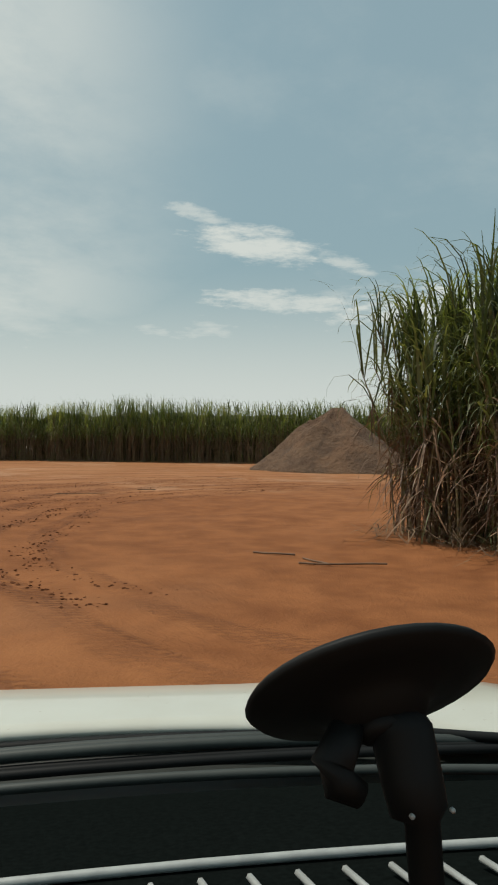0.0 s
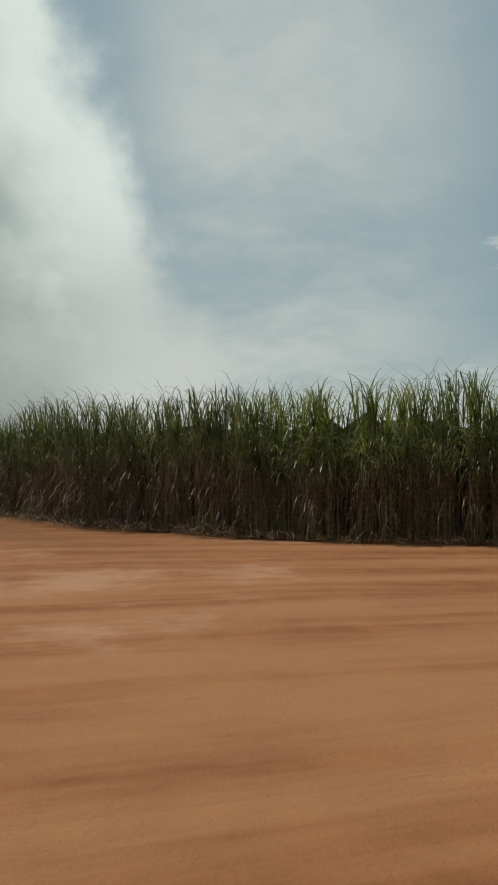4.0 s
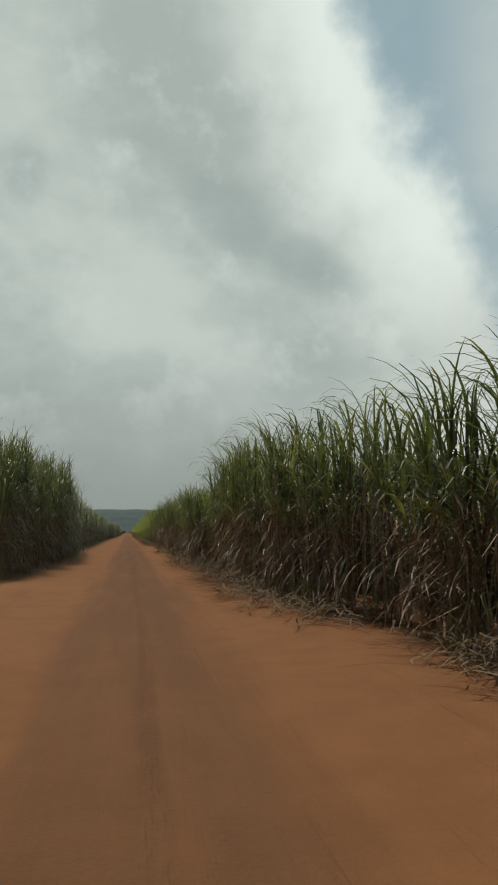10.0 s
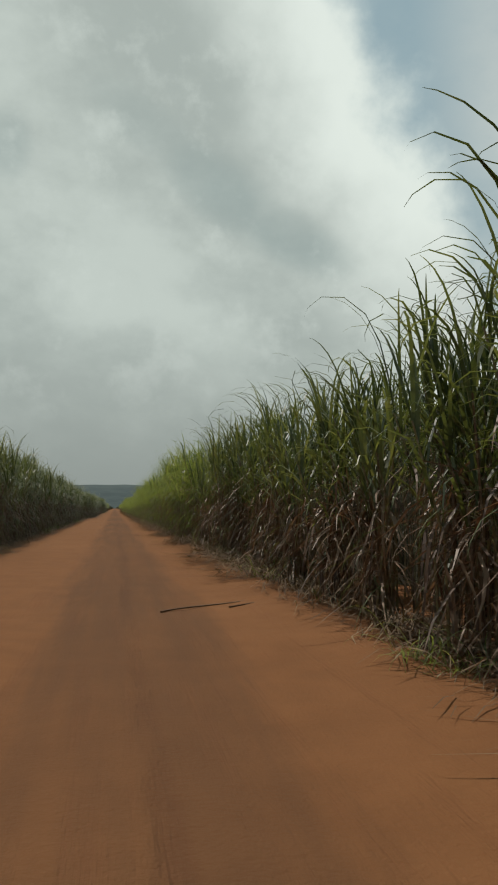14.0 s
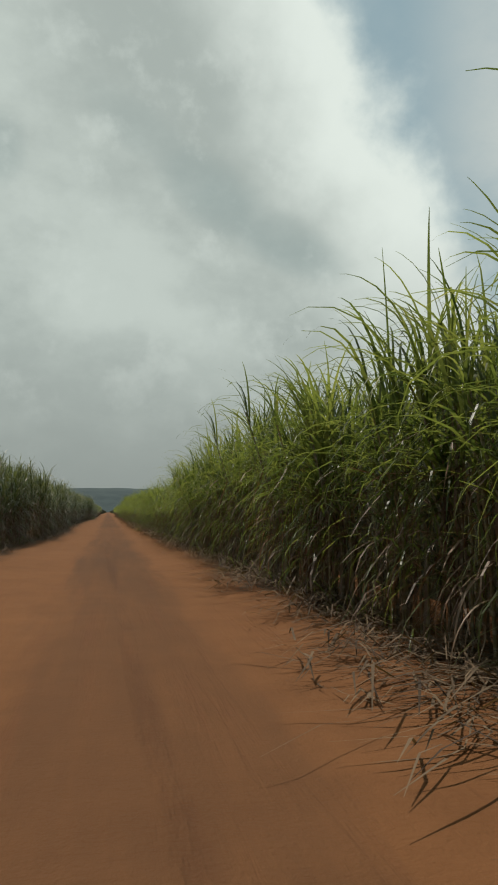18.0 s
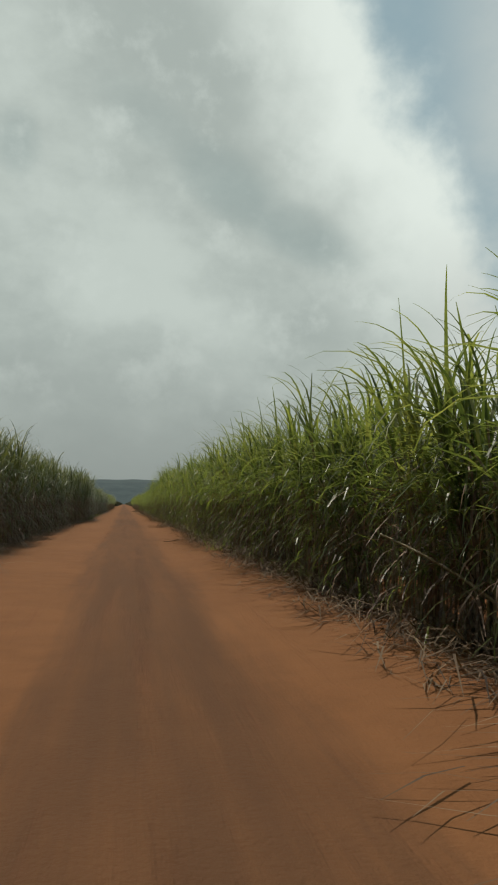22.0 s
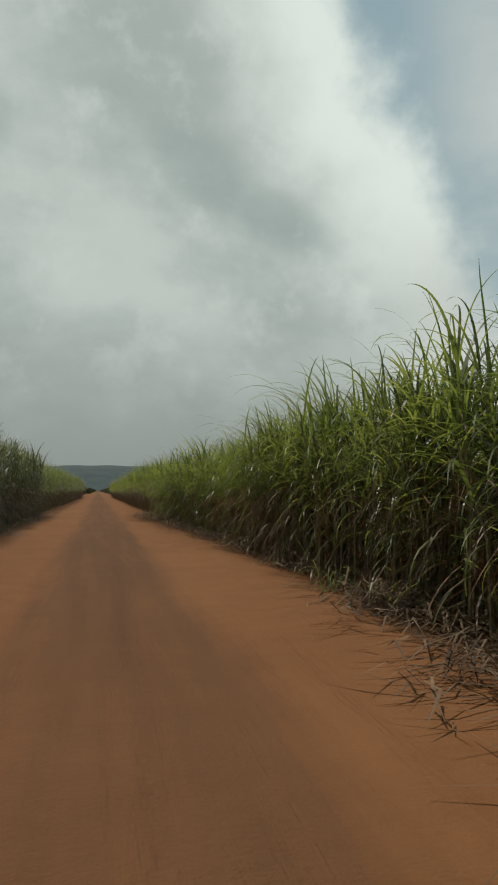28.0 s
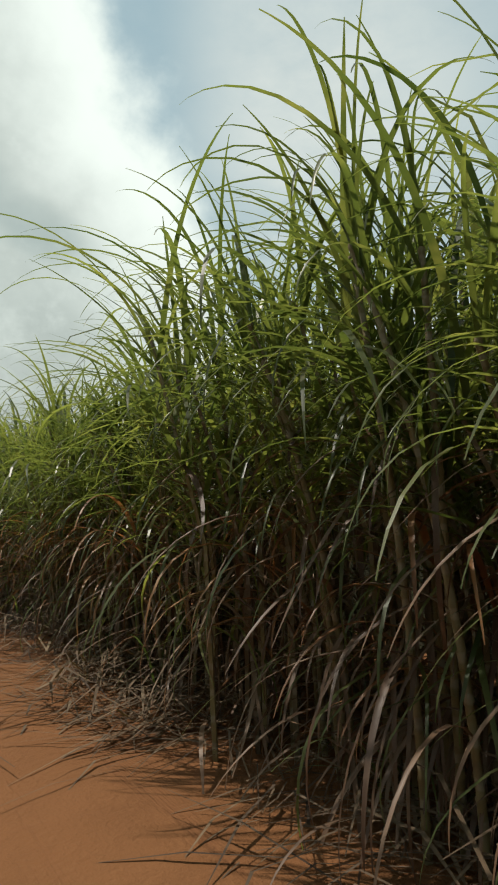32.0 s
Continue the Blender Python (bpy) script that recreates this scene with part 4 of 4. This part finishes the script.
arching_cane = [make_cane_plant(200 + i, 3.9, 1.0, SPIKES, ARCHES, "tall sugar cane plant with long arching yellow-green leaves at the track") for i in range(5)]
rusty_cane = [make_cane_plant(240 + i, 3.9, 1.0, SPIKES, ARCHES, "sugar cane plant with broad rust-brown leaves drooping among the green", RUSTY) for i in range(2)]
stiff_cane = [make_cane_plant(220 + i, 3.9, 0.6, STIFF, BENT, "old sugar cane plant with stiff green tops over withered brown leaves") for i in range(5)]
rng = random.Random(9)
for i in range(17):                                            # the edge where the car stops
    y = 305.1 + i * 0.48
    put((rusty_cane if i % 3 == 1 else arching_cane)[i % 2 if i % 3 == 1 else i % 5], right_edge_x(y) + rng.uniform(-0.15, 0.35), y + rng.uniform(-0.15, 0.15), -90 + rng.gauss(0, 26), rng.uniform(0.84, 0.95) if y < 308.5 else rng.uniform(0.74, 0.82))
for i, (x, y, k) in enumerate(((3.6, 304.7, 0.90), (3.85, 305.0, 0.95), (3.5, 305.5, 0.92), (3.8, 305.9, 0.96), (3.55, 306.4, 0.92))):       # the tallest, next to the car
    put(arching_cane[(i + 2) % 5], x, y, -90 + rng.gauss(0, 30), k)
for i in range(28):                                            # along the road
    y = 2.0 + i * 10.4 + rng.uniform(-3, 3)
    put(rng.choice(stiff_cane if y < YOUNG_FROM else arching_cane), right_edge_x(y) + 0.15, y, -90 + rng.gauss(0, 15), right_growth(y) * rng.uniform(0.70, 0.80))
for i in range(10):                                            # edge of the block at the start
    q = C0 + BACK * (0.2 + i * 0.55) + SIDE * 0.08
    put(stiff_cane[i % 5], q.x, q.y, math.degrees(math.atan2(BACK.y, BACK.x)) + rng.gauss(0, 15), rng.uniform(0.90, 1.06))
for i, h in enumerate(stiff_cane):                             # the pattern plants stand in the rows as well
    h.matrix_world = pose(3.35, -24 + i * 4.6, 0, 0, 0, -90) @ Matrix.Diagonal((0.92, 0.92, 0.92, 1))
for i, h in enumerate(rusty_cane):
    h.matrix_world = pose(3.4, 148 + i * 31.0, 0, 0, 0, -90) @ Matrix.Diagonal((0.9, 0.9, 0.9, 1))
for i, h in enumerate(arching_cane):
    h.matrix_world = pose(3.35, 104 + i * 9.0, 0, 0, 0, -90)


# ---- cane sticks and clods lying on the earth ----
def make_stick(xa, ya, xb, yb, r=0.012):
    length = math.hypot(xb - xa, yb - ya)
    n = max(4, int(length / 0.13))
    sides = 7
    verts, faces = [], []
    for j in range(n):
        for dz, fat in ((-0.01, 1.0), (0.0, 1.25), (0.01, 1.0)):
            for i in range(sides):
                a = 2 * math.pi * i / sides
                q = j / (n - 1)
                verts.append((q * length + dz, 0.05 * length * math.sin(q * 5 + xa) + r * fat * math.cos(a), r + r * fat * math.sin(a)))
    for j in range(3 * n - 1):
        o = j * sides
        faces += [(o + i, o + (i + 1) % sides, o + sides + (i + 1) % sides, o + sides + i) for i in range(sides)]
    ob = new("cane_stick", mesh_from("cane_stick", verts, faces, [DRY], True))
    ob.matrix_world = pose(xa, ya, soil_height(xa, ya), 0, 0, math.degrees(math.atan2(yb - ya, xb - xa)))
    tagged(ob, "dry broken piece of cane lying on the red earth", "stick", "broken cane on the ground")


for xa, ya, xb, yb in ((-21.43, -74.02, -21.36, -74.52), (-21.85, -74.82, -21.4, -75.69), (-21.44, -74.7, -21.7, -75.1), (0.04, -1.21, 0.93, -1.05), (0.71, -2.74, 0.94, -2.72),
                       (-15.17, -64.81, -14.26, -65.77), (-12.49, -65.39, -12.20, -65.80), (-4.01, -62.91, -4.38, -64.30), (0.66, 78.7, 1.95, 79.8), (1.61, 78.95, 2.22, 79.70), (1.5, 228.6, 2.3, 229.6), (1.9, 229.2, 2.9, 231.0)):
    make_stick(xa, ya, xb, yb)


def make_bent_cane(foot, tip, leaves, seed):
    """A broken stalk that leans out of the stand, with withered leaves on it."""
    rng = random.Random(seed)
    a, b = Vector(foot), Vector(tip)
    way = b - a
    side = way.cross(Vector((0, 0, 1))).normalized()
    rise = side.cross(way).normalized()
    verts, faces, sides = [], [], 7
    n = max(4, int(way.length / 0.14))
    rings = [(j / (n - 1), dz, fat) for j in range(n) for dz, fat in ((-0.01, 1.0), (0.0, 1.25), (0.012, 1.0))]
    for q, dz, fat in rings:
        p = way * q + way.normalized() * dz + rise * (0.06 * way.length * math.sin(q * math.pi))
        r = (0.016 - 0.005 * q) * fat
        verts += [p + (side * math.cos(2 * math.pi * i / sides) + rise * math.sin(2 * math.pi * i / sides)) * r for i in range(sides)]
    faces = [(j * sides + i, j * sides + (i + 1) % sides, (j + 1) * sides + (i + 1) % sides, (j + 1) * sides + i) for j in range(len(rings) - 1) for i in range(sides)]
    faces += [tuple(reversed(range(sides))), tuple(range((len(rings) - 1) * sides, len(rings) * sides))]
    top = tagged(new("bent_cane"), "broken pale cane stalk leaning out over the verge", "sugar cane", "bent canes on the verge")
    top.location = a + Vector((0, 0, soil_height(a.x, a.y)))
    part("stalk", mesh_from("stalk", verts, faces, [STALK], True), top)
    for _ in range(leaves):
        q = rng.uniform(0.45, 1.0)
        lf = part("leaf", rng.choice(WITHERED), top, "withered brown leaf")
        lf.location, lf.rotation_euler = way * q, (0, 0, rng.uniform(0, 6.28))
        lf.scale = (0.7, 0.7, 0.7)


for i, (foot, tip, leaves) in enumerate((((1.56, 196.5, -0.02), (1.92, 196.8, 0.42), 0), ((3.5, 207.6, -0.02), (2.5, 209.2, 1.05), 4), ((3.4, 203.5, -0.02), (2.4, 201.9, 0.55), 3), ((3.3, 131.0, -0.02), (2.2, 129.6, 0.7), 4),
                                         ((3.4, 119.0, -0.02), (2.1, 121.0, 1.3), 5), ((3.2, 231.5, -0.02), (2.3, 230.4, 0.6), 3), ((3.4, 258.0, -0.02), (2.6, 256.6, 0.8), 4), ((-3.6, 181.0, -0.02), (-3.0, 180.5, 0.5), 3))):
    make_bent_cane(foot, tip, leaves, 400 + i)

CLOD = plain("dark damp clod", (0.110, 0.042, 0.020), 1.0)
CLOD.node_tree.nodes["Principled BSDF"].inputs["Specular IOR Level"].default_value = 0.05


def make_clods():
    rng = random.Random(17)
    verts, faces = [], []

    def lump(x, y, r):
        z, o = soil_height(x, y), len(verts)
        ca, sa = math.cos(x * 99), math.sin(x * 99)
        for dx, dy, dz in ((1, 0, 0.2), (0.1, 1, 0.35), (-1, 0.2, 0.25), (0, -1, 0.3), (rng.uniform(-0.5, 0.5), rng.uniform(-0.5, 0.5), 0.75), (0, 0, -0.6)):
            dx, dy = dx * rng.uniform(0.7, 1.3), dy * rng.uniform(0.7, 1.3)
            verts.append((x + (dx * ca - dy * sa) * r, y + (dx * sa + dy * ca) * r, z + dz * r * rng.uniform(0.6, 1.0)))
        faces.extend([(o, o + 1, o + 4), (o + 1, o + 2, o + 4), (o + 2, o + 3, o + 4), (o + 3, o, o + 4), (o + 1, o, o + 5), (o + 2, o + 1, o + 5), (o + 3, o + 2, o + 5), (o, o + 3, o + 5)])
    for x0, y0, y1, n in ((0.30, 1.0, 8.5, 170), (0.72, 2.0, 8.5, 150), (-0.75, 50, 62, 160), (-0.7, 228, 240, 150), (-0.1, 255, 278, 150)):
        for _ in range(n):
            lump(x0 + rng.gauss(0, 0.08), rng.uniform(y0, y1), rng.uniform(0.004, 0.016))
    for r0, wide, power in TRACKS[:7]:                          # crumbs thrown up along the clearing's tracks
        for _ in range(int(1100 * power)):
            a = rng.uniform(0.9, 2.75)
            q = r0 + rng.gauss(0, wide * 0.55) + 0.3 * math.sin(a * 9.0 + r0)
            lump(-14.5 + q * math.cos(a), -78.5 + q * math.sin(a), rng.uniform(0.05, 0.16) ** 2)
    ob = new("soil_clods", mesh_from("soil_clods", verts, faces, [CLOD]))
    tagged(ob, "small dark clods of soil along the wheel tracks", "soil clods", kind="stuff")


make_clods()


# ---- tufts of grass at the foot of the cane ----
def make_grass_tuft(seed):
    rng = random.Random(seed)
    top = tagged(new("grass_tuft"), "low tuft of arching green grass at the foot of the cane", "grass", "grass tufts by the track")
    for _ in range(26):
        lf = part("blade", rng.choice(ARCHES), top)
        k = rng.uniform(0.35, 0.62)
        lf.location = (rng.gauss(0, 0.12), rng.gauss(0, 0.12), -0.02)
        lf.rotation_euler, lf.scale = (0, 0, rng.uniform(0, 6.28)), (k, k, k * rng.uniform(0.8, 1.3))
    return top


tufts = [make_grass_tuft(300 + i) for i in range(3)]
rng = random.Random(33)
for i in range(46):
    side_x, y = (-2.85, rng.uniform(36, 300)) if rng.random() < 0.55 else (2.75, rng.uniform(-20, 312))
    copy_thing(tufts[i % 3], pose(side_x + rng.gauss(0, 0.2) - (0.7 if side_x < 0 and y < 250 else 0), y, 0, 0, 0, rng.uniform(0, 360)))
for i, (x, y, k) in enumerate(((3.3, 11.2, 0.5), (3.5, 12.2, 0.6), (3.9, 13.6, 0.9), (3.4, 13.4, 0.4), (3.8, 16.0, 0.7), (3.8, 19.5, 0.8))):     # weeds in the bay beside the track
    copy_thing(tufts[i % 3], pose(x, y, 0, 0, 0, 77 * i) @ Matrix.Diagonal((k, k, k, 1)))
for i, h in enumerate(tufts):
    h.matrix_world = pose(-3.0, 262.0 + 2.2 * i, 0, 0, 0, 40 * i)


# ---- the car, as it stands where the drive begins ----
CAR = new("car")
CAR.matrix_world = pose(-29.285, -78.272, -0.005, -1.93, -0.4, -45.06)
tagged(CAR, "pale dusty car front with wipers and a black dashboard", "car")


def paint_material():
    m, nt, b = material("pale car paint")
    p = node(nt, "ShaderNodeTexCoord").outputs["Object"]
    dust = speckle(nt, p, 5.0, 6.0, 0.65)
    spots = speckle(nt, p, 60.0, 3.0, 0.6)
    col = blend(nt, fade(nt, dust, 0.35, 0.75, 0.0, 0.5), (0.49, 0.50, 0.44), (0.42, 0.40, 0.33))
    col = blend(nt, fade(nt, spots, 0.68, 0.76, 0.0, 0.6), col, (0.30, 0.26, 0.20))
    nt.links.new(col, b.inputs["Base Color"])
    b.inputs["Roughness"].default_value = 0.32
    b.inputs["Coat Weight"].default_value = 0.4
    return m


PAINT = paint_material()
RUBBER = plain("black rubber", (0.007, 0.008, 0.008), 0.6, 0.0, 0.3, 30)
RUBBER.node_tree.nodes["Principled BSDF"].inputs["Specular IOR Level"].default_value = 0.2
DASH = plain("grained black dashboard plastic", (0.006, 0.008, 0.0075), 0.9, 0.0, 0.35, 220)
DASH.node_tree.nodes["Principled BSDF"].inputs["Specular IOR Level"].default_value = 0.0
TRIM = plain("dark grey plastic", (0.018, 0.024, 0.021), 0.5, 0.0, 0.3, 40)
STEEL = plain("dull wiper metal", (0.035, 0.043, 0.039), 0.6, 0.1, 0.2, 40)
GREY = plain("light grey plastic edge", (0.32, 0.34, 0.33), 0.5, 0.0, 0.2, 60)


def sheet(name, fn, nu, nv, mat, parent, thick=0.004, label=""):
    """A curved sheet from fn(u, v), u and v from 0 to 1, with thickness."""
    verts = [Vector(fn(i / nu, j / nv)) for j in range(nv + 1) for i in range(nu + 1)]
    w = nu + 1
    faces = [(j * w + i, j * w + i + 1, (j + 1) * w + i + 1, (j + 1) * w + i) for j in range(nv) for i in range(nu)]
    k = len(verts)
    down = [v - Vector((0, 0, thick)) for v in verts]
    faces += [tuple(k + q for q in reversed(f)) for f in faces]
    rim = [(i, i + 1) for i in range(nu)] + [(nv * w + i + 1, nv * w + i) for i in range(nu)] + [((j + 1) * w, j * w) for j in range(nv)] + [(j * w + nu, (j + 1) * w + nu) for j in range(nv)]
    faces += [(b, a, a + k, b + k) for a, b in rim]
    return part(name, mesh_from(name, verts + down, faces, [mat], True), parent, label)


def tube(name, points, radius, mat, parent, sides=10, label="", flat=1.0):
    verts, faces = [], []
    pts = [Vector(p) for p in points]
    for j, p in enumerate(pts):
        d = (pts[min(j + 1, len(pts) - 1)] - pts[max(j - 1, 0)]).normalized()
        a = d.cross(Vector((0, 0, 1)) if abs(d.z) < 0.9 else Vector((1, 0, 0))).normalized()
        b = a.cross(d)
        r = radius[j] if isinstance(radius, (list, tuple)) else radius
        verts += [p + a * r * math.cos(2 * math.pi * i / sides) + b * r * flat * math.sin(2 * math.pi * i / sides) for i in range(sides)]
    for j in range(len(pts) - 1):
        o = j * sides
        faces += [(o + i, o + (i + 1) % sides, o + sides + (i + 1) % sides, o + sides + i) for i in range(sides)]
    faces += [tuple(reversed(range(sides))), tuple(range((len(pts) - 1) * sides, len(pts) * sides))]
    return part(name, mesh_from(name, verts, faces, [mat], True), parent, label)


def cowl_y(x):
    return 0.955 - 0.10 * x - 0.22 * x * x


def bonnet_z(x, y):
    u = y - 0.95
    return 1.03 - 0.08 * (x + 0.06) * min(1.0, max(0.0, u) * 2.5) + 0.08 * u - 0.6 * u * u - 0.022 * x * x - 0.10 * max(0.0, abs(x) - 0.5) ** 2 + 0.006 * math.exp(-((abs(x) - 0.42) / 0.05) ** 2)


bonnet = sheet("bonnet", lambda u, v: (-0.70 + 1.4 * u, cowl_y(-0.70 + 1.4 * u) + (1.90 - cowl_y(-0.70 + 1.4 * u)) * v, bonnet_z(-0.70 + 1.4 * u, cowl_y(-0.70 + 1.4 * u) + (1.90 - cowl_y(-0.70 + 1.4 * u)) * v)), 36, 30, PAINT, CAR, 0.012, "dusty pale bonnet")
for s in (-1, 1):
    sheet("wing", lambda u, v: (s * (0.705 + 0.12 * math.sin(u * 1.57)), 0.85 + 1.05 * v, bonnet_z(0.70, 0.95 + 0.95 * v) - 0.004 - 0.30 * u * u), 10, 16, PAINT, CAR, 0.006)
    wheel = part("wheel", mesh_from("wheel", *(lambda n: ([(x, r * math.cos(2 * math.pi * i / n), r * math.sin(2 * math.pi * i / n)) for x, r in ((-0.06, 0.20), (-0.09, 0.24), (-0.095, 0.29), (-0.07, 0.315), (0.07, 0.315), (0.095, 0.29), (0.09, 0.24), (0.06, 0.20)) for i in range(n)],
                 [(j * n + i, j * n + (i + 1) % n, (j + 1) * n + (i + 1) % n, (j + 1) * n + i) for j in range(7) for i in range(n)]))(32), [RUBBER], True), CAR)
    wheel.location = (s * 0.70, 1.30, 0.365)
    rim = part("rim", mesh_from("rim", *(lambda n: ([(0, 0, 0)] + [(0.02 if r < 0.1 else 0.0, r * math.cos(2 * math.pi * i / n), r * math.sin(2 * math.pi * i / n)) for r in (0.06, 0.12, 0.205) for i in range(n)],
               [(0, 1 + i, 1 + (i + 1) % n) for i in range(n)] + [(1 + j * n + i, 1 + (j + 1) * n + i, 1 + (j + 1) * n + (i + 1) % n, 1 + j * n + (i + 1) % n) for j in range(2) for i in range(n)]))(24), [STEEL], True), wheel)
sheet("cowl", lambda u, v: (-0.68 + 1.36 * u, 0.80 + (cowl_y(-0.68 + 1.36 * u) + 0.02 - 0.80) * v - 0.10 * (1 - v) * (-0.68 + 1.36 * u), 1.005 - 0.025 * math.sin(v * 3.14) - 0.07 * (-0.68 + 1.36 * u) ** 2), 24, 8, TRIM, CAR, 0.01, "dark plastic cowl below the windscreen")
tube("seal", [(-0.66 + 1.32 * i / 20, cowl_y(-0.66 + 1.32 * i / 20) - 0.012, bonnet_z(-0.66 + 1.32 * i / 20, 0.95) - 0.012) for i in range(21)], 0.007, RUBBER, CAR, 8, "black bonnet seal")
for x0, x1, off in ((-0.50, 0.68, 0.0), (-0.36, 0.62, 0.012)):
    arm = tube("wiper_arm", [(x0 + (x1 - x0) * i / 10, 0.885 - 0.10 * (x0 + (x1 - x0) * i / 10) + off, 1.018 + 0.012 * math.sin(i * 0.31) - 0.06 * (x0 + (x1 - x0) * i / 10) ** 2) for i in range(11)], 0.0075, STEEL, CAR, 8)
    tube("wiper_blade", [(x0 + 0.05 + (x1 - x0) * i / 10, 0.862 - 0.10 * (x0 + (x1 - x0) * i / 10) + off, 1.016 - 0.06 * (x0 + (x1 - x0) * i / 10) ** 2) for i in range(11)], 0.006, RUBBER, arm, 8)
tube("windscreen_edge", [(-0.64 + 1.28 * i / 20, 0.815 - 0.10 * (-0.64 + 1.28 * i / 20) - 0.1 * (-0.64 + 1.28 * i / 20) ** 2, 1.022 - 0.05 * (-0.64 + 1.28 * i / 20) ** 2) for i in range(21)], 0.006, STEEL, CAR, 8)


def dash_point(u, v):
    x = -0.72 + 1.44 * u
    y = 0.80 - 0.10 * x - 0.10 * x * x - 0.66 * v
    z = 1.005 + 0.115 * min(1.0, v * 1.7) ** 0.7 - 0.05 * max(0.0, v - 0.8) - 0.03 * x * x
    return (x, y, z)


dash = sheet("dashboard", dash_point, 30, 24, DASH, CAR, 0.02, "black grained dashboard top")
sheet("dashboard_lip", lambda u, v: (dash_point(u, 1.0)[0], dash_point(u, 1.0)[1] + 0.05 * v * v, dash_point(u, 1.0)[2] - 0.07 * v), 24, 6, DASH, CAR, 0.012)
vent = tube("defroster_vent", [tuple(Vector(dash_point(0.18 + 0.66 * i / 14, 0.50)) + Vector((0, 0, 0.004))) for i in range(15)], 0.0032, GREY, CAR, 8, "pale edge of the defroster vent")
for i in range(33):
    a, b = Vector(dash_point(0.20 + 0.0195 * i, 0.555)), Vector(dash_point(0.20 + 0.0195 * i + 0.004, 0.64))
    tube("slat", [a + Vector((0, 0, 0.006)), b + Vector((0, 0, 0.006))], 0.0022, GREY, vent, 6)

# suction mount for the phone
MOUNT = new("phone_mount")
AXIS = Vector((0.0, -0.643, -0.766))
CUP = Vector((0.101, 0.261, 1.275))
side = Vector((1, 0, 0))
upv = AXIS.cross(side).normalized()
MOUNT.matrix_world = CAR.matrix_world.copy()
tagged(MOUNT, "black rubber suction cup phone mount above the dashboard", "phone mount")


def lathe(name, base, axis, profile, mat, parent, sides=36, label=""):
    a = axis.cross(Vector((1, 0, 0)) if abs(axis.x) < 0.9 else Vector((0, 1, 0))).normalized()
    b = axis.cross(a)
    verts = [base + axis * h + (a * math.cos(2 * math.pi * i / sides) + b * math.sin(2 * math.pi * i / sides)) * r for h, r in profile for i in range(sides)]
    n = len(profile)
    faces = [(j * sides + i, j * sides + (i + 1) % sides, (j + 1) * sides + (i + 1) % sides, (j + 1) * sides + i) for j in range(n - 1) for i in range(sides)]
    faces += [tuple(reversed(range(sides))), tuple(range((n - 1) * sides, n * sides))]
    return part(name, mesh_from(name, verts, faces, [mat], True), parent, label)


lathe("suction_cup", CUP, AXIS, ((-0.003, 0.040), (-0.002, 0.0455), (0.0, 0.047), (0.002, 0.045), (0.004, 0.034), (0.006, 0.024), (0.009, 0.019), (0.014, 0.016)), RUBBER, MOUNT)
lathe("hub", CUP + AXIS * 0.010, AXIS, ((0, 0.009), (0.003, 0.010), (0.006, 0.010), (0.008, 0.008), (0.009, 0.005)), RUBBER, MOUNT, 24)
tube("lever", [CUP + AXIS * 0.012 + Vector((-0.012, 0, 0)), CUP + AXIS * 0.019 + Vector((-0.021, -0.001, -0.006)), CUP + AXIS * 0.021 + Vector((-0.020, -0.002, -0.009)), CUP + AXIS * 0.022 + Vector((-0.012, -0.003, -0.013))], [0.006, 0.0075, 0.0065, 0.0045], RUBBER, MOUNT, 12)
tube("arm", [CUP + Vector((0.004, -0.007, -0.003)), CUP + Vector((0.006, -0.012, -0.012)), CUP + Vector((0.007, -0.017, -0.026)), CUP + Vector((0.008, -0.020, -0.036)), CUP + Vector((0.009, -0.0205, -0.039)), CUP + Vector((0.010, -0.024, -0.08)), CUP + Vector((0.011, -0.028, -0.178))], [0.0105, 0.0112, 0.0108, 0.0102, 0.0062, 0.0058, 0.0058], RUBBER, MOUNT, 16)
for s in (-1, 1):
    lathe("screw", CUP + Vector((0.008 + s * 0.0075, -0.0285, -0.033)), Vector((0, -1, 0)), ((0, 0.0009), (0.0012, 0.0009), (0.0016, 0.0005)), GREY, MOUNT, 12)
